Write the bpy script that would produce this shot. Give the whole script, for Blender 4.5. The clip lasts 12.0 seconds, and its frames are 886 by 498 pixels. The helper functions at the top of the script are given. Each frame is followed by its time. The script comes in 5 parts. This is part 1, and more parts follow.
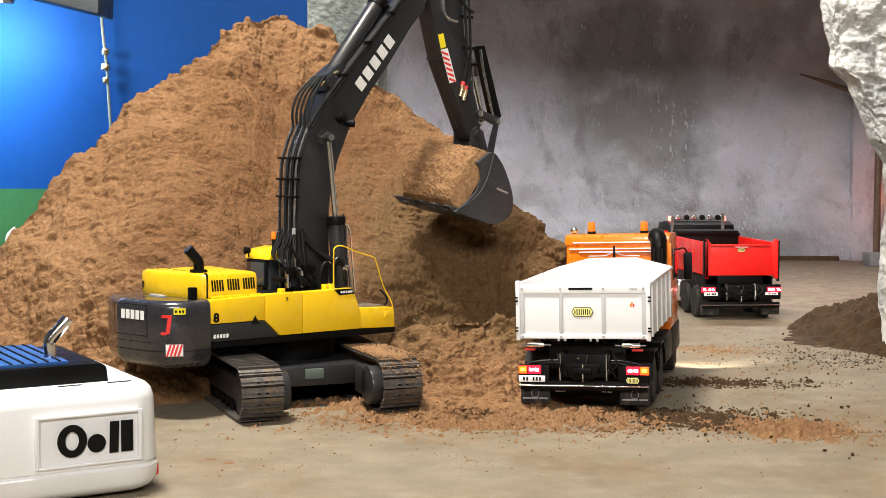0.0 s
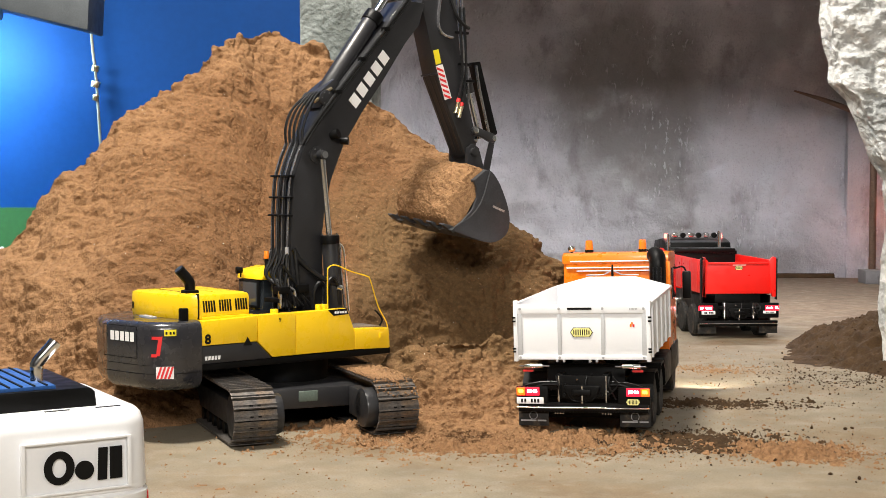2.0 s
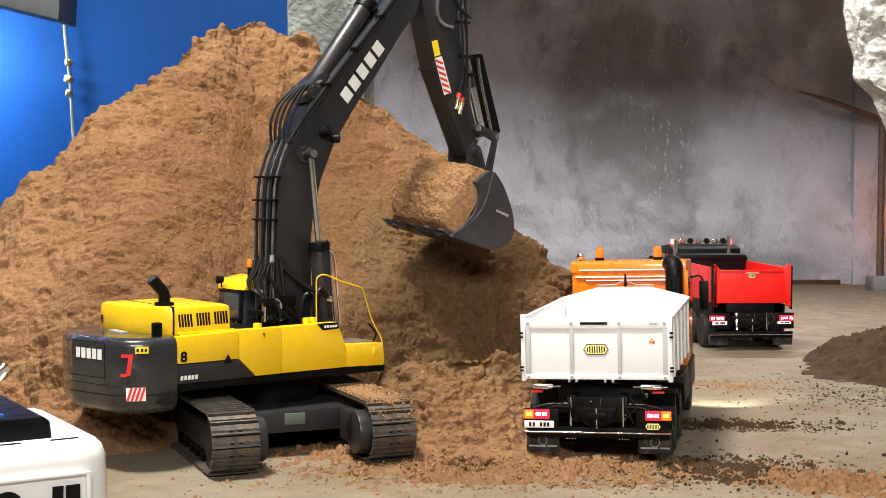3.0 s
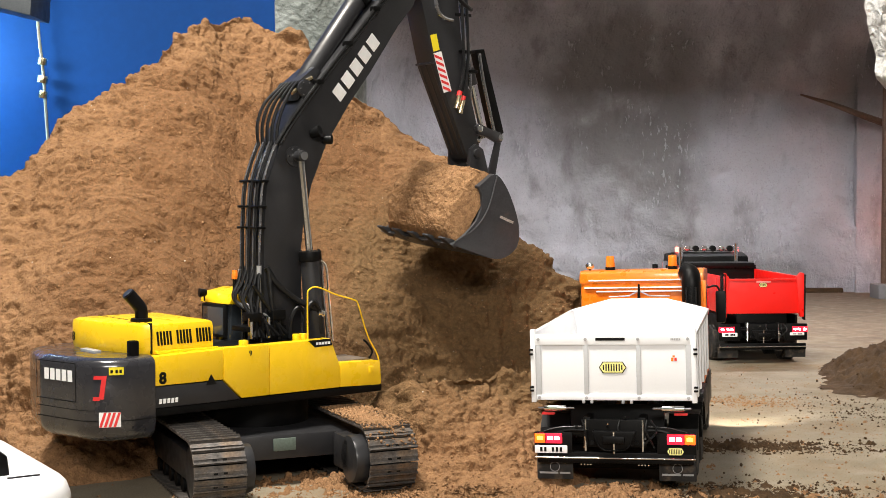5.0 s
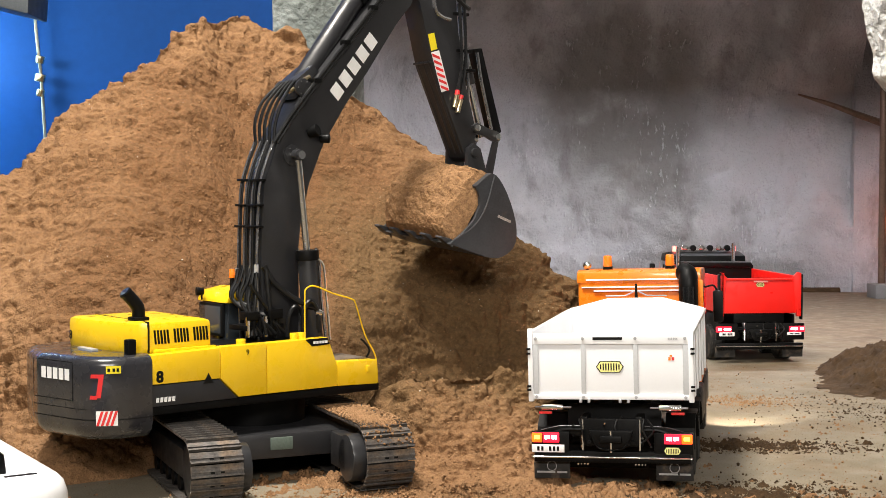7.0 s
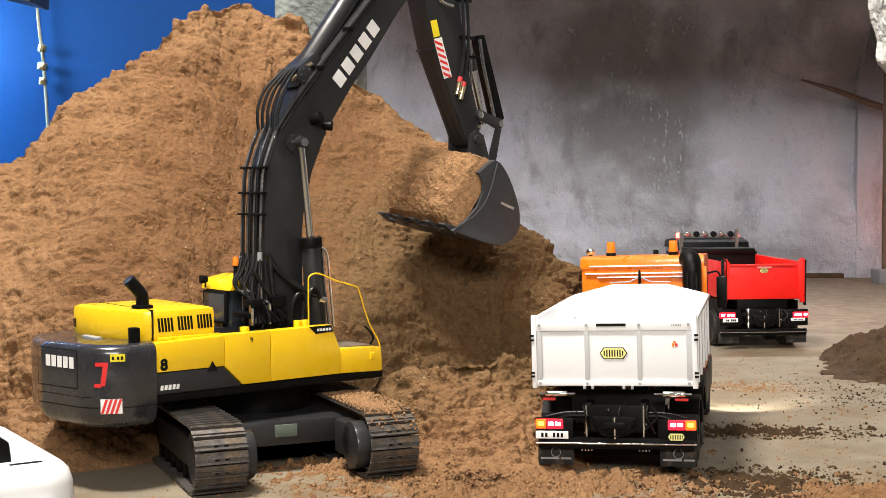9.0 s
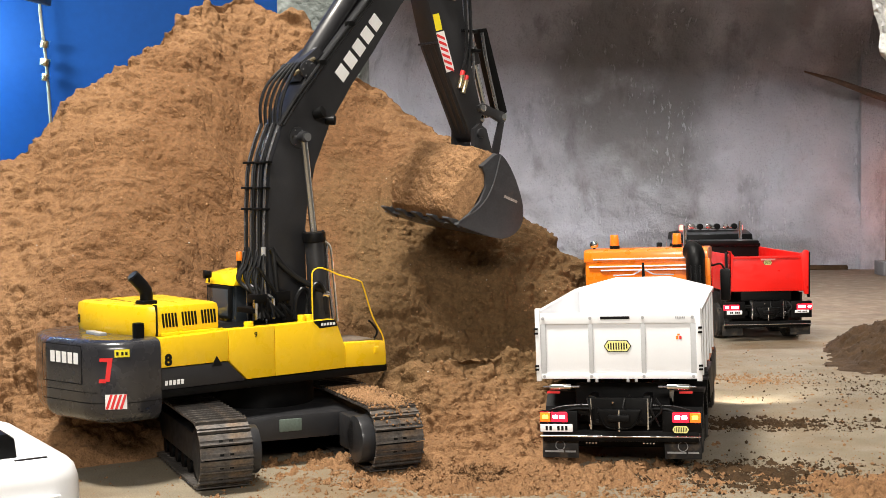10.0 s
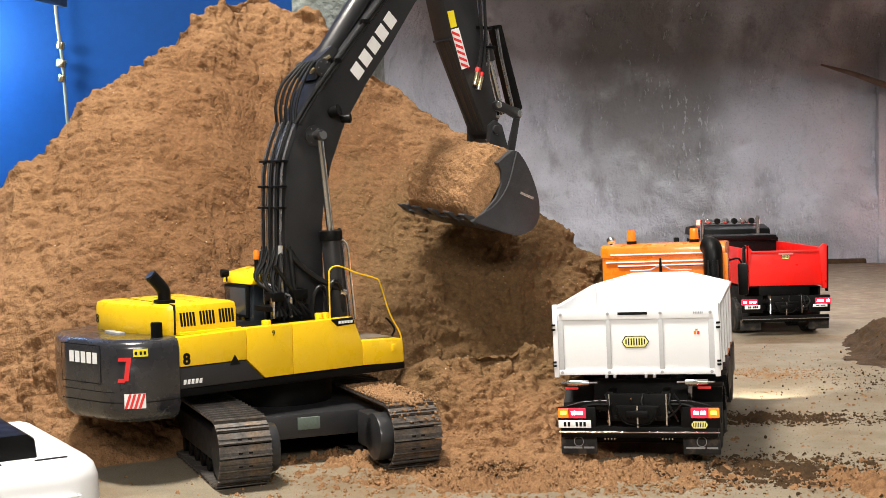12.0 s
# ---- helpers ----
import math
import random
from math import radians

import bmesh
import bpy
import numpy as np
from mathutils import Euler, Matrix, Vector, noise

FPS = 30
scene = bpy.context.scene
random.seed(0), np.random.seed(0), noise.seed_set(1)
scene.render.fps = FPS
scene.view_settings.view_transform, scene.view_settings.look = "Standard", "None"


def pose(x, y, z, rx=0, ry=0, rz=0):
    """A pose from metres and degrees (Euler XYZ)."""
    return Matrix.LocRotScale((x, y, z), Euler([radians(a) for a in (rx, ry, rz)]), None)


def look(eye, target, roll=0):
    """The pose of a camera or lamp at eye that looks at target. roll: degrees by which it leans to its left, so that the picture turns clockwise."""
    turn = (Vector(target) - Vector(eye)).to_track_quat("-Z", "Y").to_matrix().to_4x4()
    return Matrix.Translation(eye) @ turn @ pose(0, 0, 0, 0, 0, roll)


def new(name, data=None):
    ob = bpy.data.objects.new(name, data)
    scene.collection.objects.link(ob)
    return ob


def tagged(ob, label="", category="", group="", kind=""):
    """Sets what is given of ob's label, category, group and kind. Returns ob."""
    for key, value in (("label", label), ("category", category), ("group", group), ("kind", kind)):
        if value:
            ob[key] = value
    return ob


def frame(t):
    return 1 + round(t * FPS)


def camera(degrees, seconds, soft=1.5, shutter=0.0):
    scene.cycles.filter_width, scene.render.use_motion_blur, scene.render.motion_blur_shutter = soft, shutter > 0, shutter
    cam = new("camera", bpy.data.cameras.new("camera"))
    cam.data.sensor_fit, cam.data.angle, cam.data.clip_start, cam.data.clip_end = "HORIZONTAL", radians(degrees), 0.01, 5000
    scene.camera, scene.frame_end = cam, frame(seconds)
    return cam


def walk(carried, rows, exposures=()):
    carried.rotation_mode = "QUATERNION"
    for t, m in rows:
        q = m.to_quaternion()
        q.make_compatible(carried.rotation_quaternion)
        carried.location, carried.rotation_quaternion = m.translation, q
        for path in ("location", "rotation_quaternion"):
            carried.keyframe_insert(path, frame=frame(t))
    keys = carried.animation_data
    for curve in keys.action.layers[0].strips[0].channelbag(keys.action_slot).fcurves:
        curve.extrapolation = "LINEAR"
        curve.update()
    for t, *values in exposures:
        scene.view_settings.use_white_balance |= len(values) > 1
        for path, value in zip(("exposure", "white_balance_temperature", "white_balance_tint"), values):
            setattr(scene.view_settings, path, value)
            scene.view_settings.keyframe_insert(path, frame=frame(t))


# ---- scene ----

cam = camera(36.9, 12.0, soft=0.6)
PATH = [
    (0.0, 0.0415, -0.3225, 0.3246, 1.496, -3.405, -0.082), (0.5, 0.0416, -0.3225, 0.3246, 1.390, -3.236, -0.128),
    (1.0, 0.0418, -0.3226, 0.3247, 1.285, -3.002, -0.175), (1.5, 0.0415, -0.3225, 0.3247, 1.246, -2.820, 0.002),
    (2.0, 0.0345, -0.2892, 0.3253, 1.122, -2.655, 0.020), (2.5, 0.0251, -0.2102, 0.3255, 0.920, -2.641, -0.045),
    (3.0, 0.0181, -0.1299, 0.3240, 0.673, -2.513, -0.092), (3.5, 0.0095, -0.0660, 0.3224, 0.450, -2.400, -0.040),
    (4.0, 0.0035, -0.0230, 0.3210, 0.270, -2.290, 0.030), (4.5, 0.0005, -0.0040, 0.3202, 0.170, -2.210, 0.090),
    (5.0, 0.0, 0.0, 0.3200, 0.122, -2.161, 0.102), (5.5, 0.0, 0.0, 0.3200, 0.093, -2.042, -0.038),
    (6.0, 0.0, 0.0, 0.3200, 0.026, -2.014, -0.044), (6.5, 0.0, 0.0, 0.3200, -0.012, -2.081, 0.010),
    (7.0, 0.0, 0.0, 0.3200, 0.014, -2.198, 0.008), (9.0, 0.0, 0.0, 0.3199, 0.148, -2.754, 0.227),
    (9.5, 0.0, 0.0, 0.3199, 0.192, -2.901, 0.354), (10.0, 0.0, 0.0, 0.3199, 0.282, -3.020, 0.540),
    (10.5, 0.0, 0.0, 0.3199, 0.441, -3.111, 0.830), (11.0, 0.0, 0.0, 0.3199, 0.587, -3.101, 0.846),
    (11.5, 0.0, 0.0, 0.3199, 0.779, -3.102, 1.047), (12.0, 0.0, 0.0, 0.3199, 0.973, -3.136, 1.080)]
walk(cam, [(t, pose(x, y, z, 90 + p, r, w)) for t, x, y, z, w, p, r in PATH])

# ---- light: hall lamps under the ceiling, a tube over the blue wall, an amber lamp in the tunnel niche ----
world = bpy.data.worlds.new("hall")
scene.world = world
world.use_nodes = True
world.node_tree.nodes["Background"].inputs[0].default_value = (0.8, 0.85, 1.0, 1)
world.node_tree.nodes["Background"].inputs[1].default_value = 0.05
scene.view_settings.exposure = 0.62


def area(name, eye, target, w, h, watts, colour):
    lamp = bpy.data.lights.new(name, "AREA")
    lamp.shape, lamp.size, lamp.size_y, lamp.energy, lamp.color = "RECTANGLE", w, h, watts, colour
    ob = new(name, lamp)
    ob.matrix_world = look(eye, target)
    return ob


area("hall_lamp_front", (0.2, -2.6, 2.05), (0.3, 2.6, 0.4), 2.2, 0.6, 84, (1.0, 0.945, 0.868))
area("hall_lamp_over", (-0.60, 0.98, 2.38), (-0.05, 1.7, 0.0), 0.6, 0.4, 86, (1.0, 0.945, 0.855))
# unseen lamp, set so that the lower tunnel wall is lit
area("tunnel_lamp", (0.78, 3.2, 1.12), (0.78, 3.75, 0.0), 0.75, 0.08, 27, (0.95, 0.94, 0.98))
area("tube_lamp", (-1.11, 2.09, 0.60), (-1.11, 2.25, 0.47), 0.55, 0.03, 10.5, (0.50, 0.85, 1.0))


def point(name, place, watts, colour, radius):
    lamp = bpy.data.lights.new(name, "POINT")
    lamp.energy, lamp.color, lamp.shadow_soft_size = watts, colour, radius
    ob = new(name, lamp)
    ob.location = place
    return ob


point("niche_lamp", (1.54, 4.33, 0.24), 0.5, (1.0, 0.20, 0.05), 0.03)


def spot(name, eye, target, watts, colour, degrees, blend=0.6):
    lamp = bpy.data.lights.new(name, "SPOT")
    lamp.energy, lamp.color, lamp.spot_size, lamp.spot_blend, lamp.shadow_soft_size = watts, colour, radians(degrees), blend, 0.008
    ob = new(name, lamp)
    ob.matrix_world = look(eye, target)
    return ob


# ---- materials ----
def material(name, colour, rough=0.5, metal=0.0, spread=0.12, scale=40.0, fine=400.0, bump=0.0, bump_scale=600.0,
             second=None, second_scale=6.0, second_edge=(0.45, 0.62), coat=0.0, emit=0.0, emit_colour=None, spec=0.5, lumpy=0.0, lumpy_scale=120.0, tint_spots=None, streak=None):
    """Base colour varied at two scales, a second colour in blotches, roughness variation and fine relief."""
    m = bpy.data.materials.new(name)
    m.use_nodes = True
    t = m.node_tree
    n, l = t.nodes, t.links
    b = n["Principled BSDF"]
    co = n.new("ShaderNodeTexCoord")

    def noise_node(s, detail=4.0):
        k = n.new("ShaderNodeTexNoise")
        k.inputs["Scale"].default_value, k.inputs["Detail"].default_value = s, detail
        l.new(co.outputs["Object"], k.inputs["Vector"])
        return k

    def ramp(src, lo, hi, a, z):
        k = n.new("ShaderNodeMapRange")
        k.inputs[1].default_value, k.inputs[2].default_value, k.inputs[3].default_value, k.inputs[4].default_value = lo, hi, a, z
        l.new(src, k.inputs[0])
        return k.outputs[0]

    base = n.new("ShaderNodeRGB")
    base.outputs[0].default_value = (*colour, 1)
    out = base.outputs[0]
    if second:
        mix = n.new("ShaderNodeMix")
        mix.data_type = "RGBA"
        mix.inputs[7].default_value = (*second, 1)
        l.new(out, mix.inputs[6])
        l.new(ramp(noise_node(second_scale, 6).outputs[0], *second_edge, 0, 1), mix.inputs[0])
        out = mix.outputs[2]
    # round tints with ragged edges, laid over the base colour
    for tint, centre, radius in tint_spots or ():
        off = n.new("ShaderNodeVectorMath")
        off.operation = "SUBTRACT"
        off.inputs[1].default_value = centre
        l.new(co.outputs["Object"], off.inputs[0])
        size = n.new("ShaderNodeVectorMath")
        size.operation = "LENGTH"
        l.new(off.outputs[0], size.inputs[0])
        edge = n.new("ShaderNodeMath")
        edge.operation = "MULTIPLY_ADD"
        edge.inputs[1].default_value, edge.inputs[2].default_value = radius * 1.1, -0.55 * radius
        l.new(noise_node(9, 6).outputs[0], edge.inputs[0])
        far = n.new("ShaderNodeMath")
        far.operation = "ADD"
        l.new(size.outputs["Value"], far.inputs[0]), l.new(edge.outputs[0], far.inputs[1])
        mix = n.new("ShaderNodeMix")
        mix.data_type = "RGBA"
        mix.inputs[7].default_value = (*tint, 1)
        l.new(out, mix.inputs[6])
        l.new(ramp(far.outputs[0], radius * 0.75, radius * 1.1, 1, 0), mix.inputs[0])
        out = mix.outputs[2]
    if streak:
        runs = n.new("ShaderNodeMapping")
        runs.inputs["Scale"].default_value = (1.0, 1.0, 0.30)
        l.new(co.outputs["Object"], runs.inputs["Vector"])
        k = noise_node(38, 5)
        l.new(runs.outputs[0], k.inputs["Vector"])
        mix = n.new("ShaderNodeMix")
        mix.data_type = "RGBA"
        mix.inputs[7].default_value = (*streak, 1)
        l.new(out, mix.inputs[6])
        l.new(ramp(k.outputs[0], 0.50, 0.72, 0, 0.5), mix.inputs[0])
        out = mix.outputs[2]
    if spread:
        a = ramp(noise_node(scale).outputs[0], 0.3, 0.7, 1 - spread, 1 + spread)
        f = ramp(noise_node(fine, 2).outputs[0], 0.3, 0.7, 1 - spread, 1 + spread)
        mul = n.new("ShaderNodeMath")
        mul.operation = "MULTIPLY"
        l.new(a, mul.inputs[0]), l.new(f, mul.inputs[1])
        sc = n.new("ShaderNodeVectorMath")
        sc.operation = "SCALE"
        l.new(out, sc.inputs[0]), l.new(mul.outputs[0], sc.inputs[3])
        out = sc.outputs[0]
    l.new(out, b.inputs["Base Color"])
    b.inputs["Metallic"].default_value = metal
    b.inputs["Specular IOR Level"].default_value = spec
    b.inputs["Coat Weight"].default_value = coat
    b.inputs["Coat Roughness"].default_value = 0.08
    l.new(ramp(noise_node(scale * 1.7).outputs[0], 0.3, 0.7, max(rough - 0.08, 0.02), min(rough + 0.1, 1)), b.inputs["Roughness"])
    if bump:
        k = n.new("ShaderNodeBump")
        k.inputs["Strength"].default_value, k.inputs["Distance"].default_value = 1.0, bump
        l.new(noise_node(bump_scale, 5).outputs[0], k.inputs["Height"])
        if lumpy:
            k2 = n.new("ShaderNodeBump")
            k2.inputs["Strength"].default_value, k2.inputs["Distance"].default_value = 1.0, lumpy
            l.new(noise_node(lumpy_scale, 3).outputs[0], k2.inputs["Height"])
            l.new(k2.outputs[0], k.inputs["Normal"])
        l.new(k.outputs[0], b.inputs["Normal"])
    if emit:
        b.inputs["Emission Color"].default_value = (*(emit_colour or colour), 1)
        b.inputs["Emission Strength"].default_value = emit
    return m


def shotcrete(name):
    """Sprayed concrete: broad pale and dark clouds, fine pores, and sparse slanting flakes that stand proud, their
    glints painted pale.
    """
    m = bpy.data.materials.new(name)
    m.use_nodes = True
    n, l = m.node_tree.nodes, m.node_tree.links
    b = n["Principled BSDF"]
    co = n.new("ShaderNodeTexCoord")

    def field(scale, detail, rough=0.5, stretch=(1, 1, 1), turn=0.0):
        k = n.new("ShaderNodeMapping")
        k.inputs["Scale"].default_value, k.inputs["Rotation"].default_value = stretch, (0, turn, 0)
        l.new(co.outputs["Object"], k.inputs["Vector"])
        t = n.new("ShaderNodeTexNoise")
        t.inputs["Scale"].default_value, t.inputs["Detail"].default_value, t.inputs["Roughness"].default_value = scale, detail, rough
        l.new(k.outputs[0], t.inputs["Vector"])
        return t.outputs[0]

    def ramp(src, lo, hi, a=0.0, z=1.0):
        k = n.new("ShaderNodeMapRange")
        k.interpolation_type = "SMOOTHSTEP"
        for i, v in enumerate((lo, hi, a, z)):
            k.inputs[i + 1].default_value = v
        l.new(src, k.inputs[0])
        return k.outputs[0]

    def blend(fac, a, z):
        k = n.new("ShaderNodeMix")
        k.data_type = "RGBA"
        l.new(fac, k.inputs[0])
        for i, c in ((6, a), (7, z)):
            if isinstance(c, tuple):
                k.inputs[i].default_value = (*c, 1)
            else:
                l.new(c, k.inputs[i])
        return k.outputs[2]

    spots = n.new("ShaderNodeMath")
    spots.operation = "MULTIPLY"
    l.new(ramp(field(80, 3, 0.6, (1.0, 1.0, 0.36), 0.6), 0.56, 0.70), spots.inputs[0])
    l.new(ramp(field(4.5, 4, 0.6), 0.46, 0.64, 0.08, 1.0), spots.inputs[1])
    flakes = spots.outputs[0]
    pores = field(150, 4, 0.6)
    out = blend(ramp(field(1.5, 3, 0.5), 0.38, 0.62), (0.225, 0.215, 0.212), (0.46, 0.46, 0.49))
    out = blend(ramp(field(6.0, 5, 0.55), 0.50, 0.72, 0, 0.55), out, (0.50, 0.50, 0.52))
    out = blend(ramp(field(9.0, 6, 0.6, (1, 1, 0.5)), 0.54, 0.72, 0, 0.6), out, (0.15, 0.142, 0.14))
    out = blend(ramp(pores, 0.52, 0.75, 0, 0.35), out, (0.16, 0.155, 0.15))
    # pale tone puts the flakes' glints into the colour
    out = blend(ramp(flakes, 0.0, 1.0, 0.0, 0.75), out, (0.54, 0.54, 0.56))
    l.new(out, b.inputs["Base Color"])
    l.new(ramp(field(20, 4), 0.3, 0.7, 0.42, 0.68), b.inputs["Roughness"])
    last = None
    for src, depth in ((field(13, 5, 0.62), 0.022), (pores, 0.0030), (flakes, 0.0055)):
        k = n.new("ShaderNodeBump")
        k.inputs["Strength"].default_value, k.inputs["Distance"].default_value = 1.0, depth
        l.new(src, k.inputs["Height"])
        if last is not None:
            l.new(last, k.inputs["Normal"])
        last = k.outputs[0]
    l.new(last, b.inputs["Normal"])
    return m


YELLOW = material("yellow_paint", (0.90, 0.580, 0.010), 0.3, spread=0.012, coat=0.4)
GREY = material("dark_grey_paint", (0.0205, 0.0205, 0.0225), 0.38, spread=0.08, coat=0.1, spec=0.4)
BUCKET = material("worn_bucket_paint", (0.036, 0.037, 0.041), 0.45, spread=0.14, scale=70, second=(0.075, 0.062, 0.050), second_scale=38, second_edge=(0.60, 0.78), coat=0.05, spec=0.4)
CWGREY = material("grey_lacquer", (0.024, 0.024, 0.028), 0.24, spread=0.05, coat=0.6)
BLACK = material("black_plastic", (0.0028, 0.0028, 0.003), 0.45, spread=0.2, spec=0.15)
# greyer white: shading of the tailgate ribs put into the paint
RIB_SHADE = material("rib_shaded_white", (0.50, 0.51, 0.53), 0.35, spread=0.03, coat=0.2)
RUBBER = material("rubber", (0.010, 0.0095, 0.009), 0.75, spread=0.25, bump=0.0004, second=(0.09, 0.065, 0.045), second_scale=60, second_edge=(0.55, 0.75))
STEEL = material("track_steel", (0.115, 0.105, 0.098), 0.5, 0.6, spread=0.25, scale=90, second=(0.17, 0.12, 0.08), second_scale=45, second_edge=(0.5, 0.7), bump=0.0002)
CHROME = material("chrome", (0.8, 0.8, 0.8), 0.12, 1.0, spread=0.03)
PIPE = material("pipe_metal", (0.34, 0.34, 0.36), 0.2, 0.85, spread=0.1, coat=0.6)
HOSE = material("hose_rubber", (0.006, 0.006, 0.0065), 0.36, spread=0.1, spec=0.35)
WHITE = material("white_paint", (0.80, 0.81, 0.835), 0.36, spread=0.008, coat=0.2)
TRIMGREY = material("silver_paint", (0.42, 0.43, 0.45), 0.35, 0.3, spread=0.04)
ORANGE = material("orange_paint", (0.84, 0.19, 0.008), 0.3, spread=0.04, coat=0.4)
RED = material("red_paint", (0.80, 0.012, 0.008), 0.35, spread=0.015, coat=0.15)
MARKW = material("decal_white", (0.85, 0.85, 0.85), 0.4, spread=0.02)
MARKR = material("decal_red", (0.70, 0.03, 0.03), 0.4, spread=0.02)
MARKY = material("decal_yellow", (0.85, 0.70, 0.02), 0.4, spread=0.02)
BADGE = material("badge_pale_yellow", (0.84, 0.78, 0.30), 0.4, spread=0.02)
MARKB = material("decal_black", (0.005, 0.005, 0.005), 0.6, spread=0.02, spec=0.15)
GLASS = material("dark_glass", (0.02, 0.024, 0.028), 0.06, spread=0.02, coat=0.5)
AMBER = material("amber_lens", (0.75, 0.16, 0.01), 0.25, spread=0.05, coat=0.6, emit=0.25, emit_colour=(1.0, 0.25, 0.02))
TAIL = material("tail_lamp_red", (0.6, 0.02, 0.03), 0.2, spread=0.03, emit=1.5, emit_colour=(1.0, 0.008, 0.030))
AMBERFIELD = material("amber_field", (0.85, 0.22, 0.02), 0.2, spread=0.03, emit=0.9, emit_colour=(1.0, 0.10, 0.006))
BULB = material("tail_lamp_bulb", (0.9, 0.6, 0.6), 0.2, spread=0.0, emit=14.0, emit_colour=(1.0, 0.35, 0.40))
BLINK = material("turn_lamp_amber", (0.8, 0.3, 0.05), 0.2, spread=0.0, emit=5.0, emit_colour=(1.0, 0.30, 0.03))
REDLAMP = material("red_beacon", (0.8, 0.05, 0.04), 0.2, spread=0.0, emit=6.0, emit_colour=(1.0, 0.12, 0.08))
LENS = material("lamp_lens", (0.8, 0.8, 0.78), 0.1, spread=0.0, emit=0.6, emit_colour=(1.0, 0.95, 0.85))
BRASS = material("brass", (0.75, 0.62, 0.40), 0.25, 1.0, spread=0.05)
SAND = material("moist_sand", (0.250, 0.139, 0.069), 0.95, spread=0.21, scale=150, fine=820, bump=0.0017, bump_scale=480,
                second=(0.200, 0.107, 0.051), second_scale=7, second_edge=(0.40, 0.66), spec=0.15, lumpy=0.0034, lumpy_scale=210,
                # centre face: its shade painted in together with moister, browner sand
                tint_spots=(((0.170, 0.087, 0.040), (-0.20, 1.80, 0.36), 0.25), ((0.166, 0.086, 0.040), (-0.30, 1.62, 0.20), 0.20),
                      # hollow and right flank: bucket shadow painted in with darker dug sand
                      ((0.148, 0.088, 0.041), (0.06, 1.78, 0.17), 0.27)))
LOAD = material("dug_sand", (0.255, 0.143, 0.070), 0.95, spread=0.27, scale=160, fine=700, bump=0.0009, bump_scale=480, spec=0.15, lumpy=0.0018, lumpy_scale=260)
CLOD = material("sand_crumbs", (0.25, 0.142, 0.072), 0.95, spread=0.25, scale=60, fine=700, spec=0.15)
GRAIN = material("sand_grains", (0.205, 0.115, 0.057), 0.95, spread=0.25, scale=60, fine=700, spec=0.15)
SOIL = material("dark_soil", (0.050, 0.0285, 0.0130), 0.95, spread=0.3, scale=30, fine=500, bump=0.001, bump_scale=500, spec=0.2)
FLOOR = material("dusty_floor", (0.205, 0.171, 0.121), 0.85, spread=0.14, scale=16, fine=480, bump=0.0008, bump_scale=330,
                 second=(0.165, 0.118, 0.070), second_scale=5.0, second_edge=(0.46, 0.68), spec=0.3, streak=(0.235, 0.21, 0.168),
                 # two wide spots give the floor inside the tunnel a darker brown tone
                 tint_spots=(((0.125, 0.088, 0.058), (1.05, 3.80, 0.0), 1.05), ((0.132, 0.094, 0.062), (0.25, 3.60, 0.0), 0.75)))
ROCKD = shotcrete("tunnel_rock")
ROCKL = material("pale_rock", (0.52, 0.52, 0.51), 0.8, spread=0.2, scale=14, fine=80, bump=0.012, bump_scale=40,
                 second=(0.27, 0.285, 0.285), second_scale=9, second_edge=(0.48, 0.66), lumpy=0.006, lumpy_scale=120)
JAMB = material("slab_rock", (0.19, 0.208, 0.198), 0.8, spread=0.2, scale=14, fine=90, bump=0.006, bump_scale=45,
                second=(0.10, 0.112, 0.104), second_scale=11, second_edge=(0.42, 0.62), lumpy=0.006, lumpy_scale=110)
BLUE = material("blue_wall_paint", (0.002, 0.034, 0.150), 0.65, spread=0.05, scale=3, fine=90, spec=0.12)
GREEN = material("green_wall_paint", (0.012, 0.075, 0.015), 0.6, spread=0.1, scale=6, fine=90)
PLASTER = material("hall_plaster", (0.20, 0.20, 0.20), 0.9, spread=0.05, scale=2, fine=60)
CONCRETE = material("niche_concrete", (0.16, 0.15, 0.145), 0.8, spread=0.15, scale=15)
RUST = material("brown_pipe", (0.12, 0.07, 0.045), 0.5, 0.3, spread=0.2)
BLUEGRILL = material("blue_grille", (0.02, 0.09, 0.30), 0.4, spread=0.2, scale=150)
STONEGREY = material("light_stone", (0.55, 0.52, 0.47), 0.8, spread=0.2)


# ---- mesh helpers ----
def finish(ob, smooth=True, angle=35):
    if smooth:
        me = ob.data
        for p in me.polygons:
            p.use_smooth = True
        me.set_sharp_from_angle(angle=radians(angle))
    return ob


def part(name, bm, mat, parent=None, label="", smooth=True):
    """Links a bmesh as one mesh object under a thing or a part."""
    bmesh.ops.recalc_face_normals(bm, faces=bm.faces)
    me = bpy.data.meshes.new(name)
    bm.to_mesh(me)
    bm.free()
    me.materials.append(mat)
    ob = new(name, me)
    if parent is not None:
        ob.parent = parent
    finish(ob, smooth)
    return tagged(ob, label)


def thing(name, label, category, m=None, group="", kind=""):
    ob = new(name)
    ob.empty_display_size = 0.02
    if m is not None:
        ob.matrix_world = m
    return tagged(ob, label, category, group, kind)


def bevelled(bm, width, seg=2):
    if width:
        edges = [e for e in bm.edges if len(e.link_faces) == 2 and e.calc_face_angle(0) > 0.5]
        bmesh.ops.bevel(bm, geom=edges, offset=width, segments=seg, profile=0.6, affect="EDGES", clamp_overlap=True)
    return bm


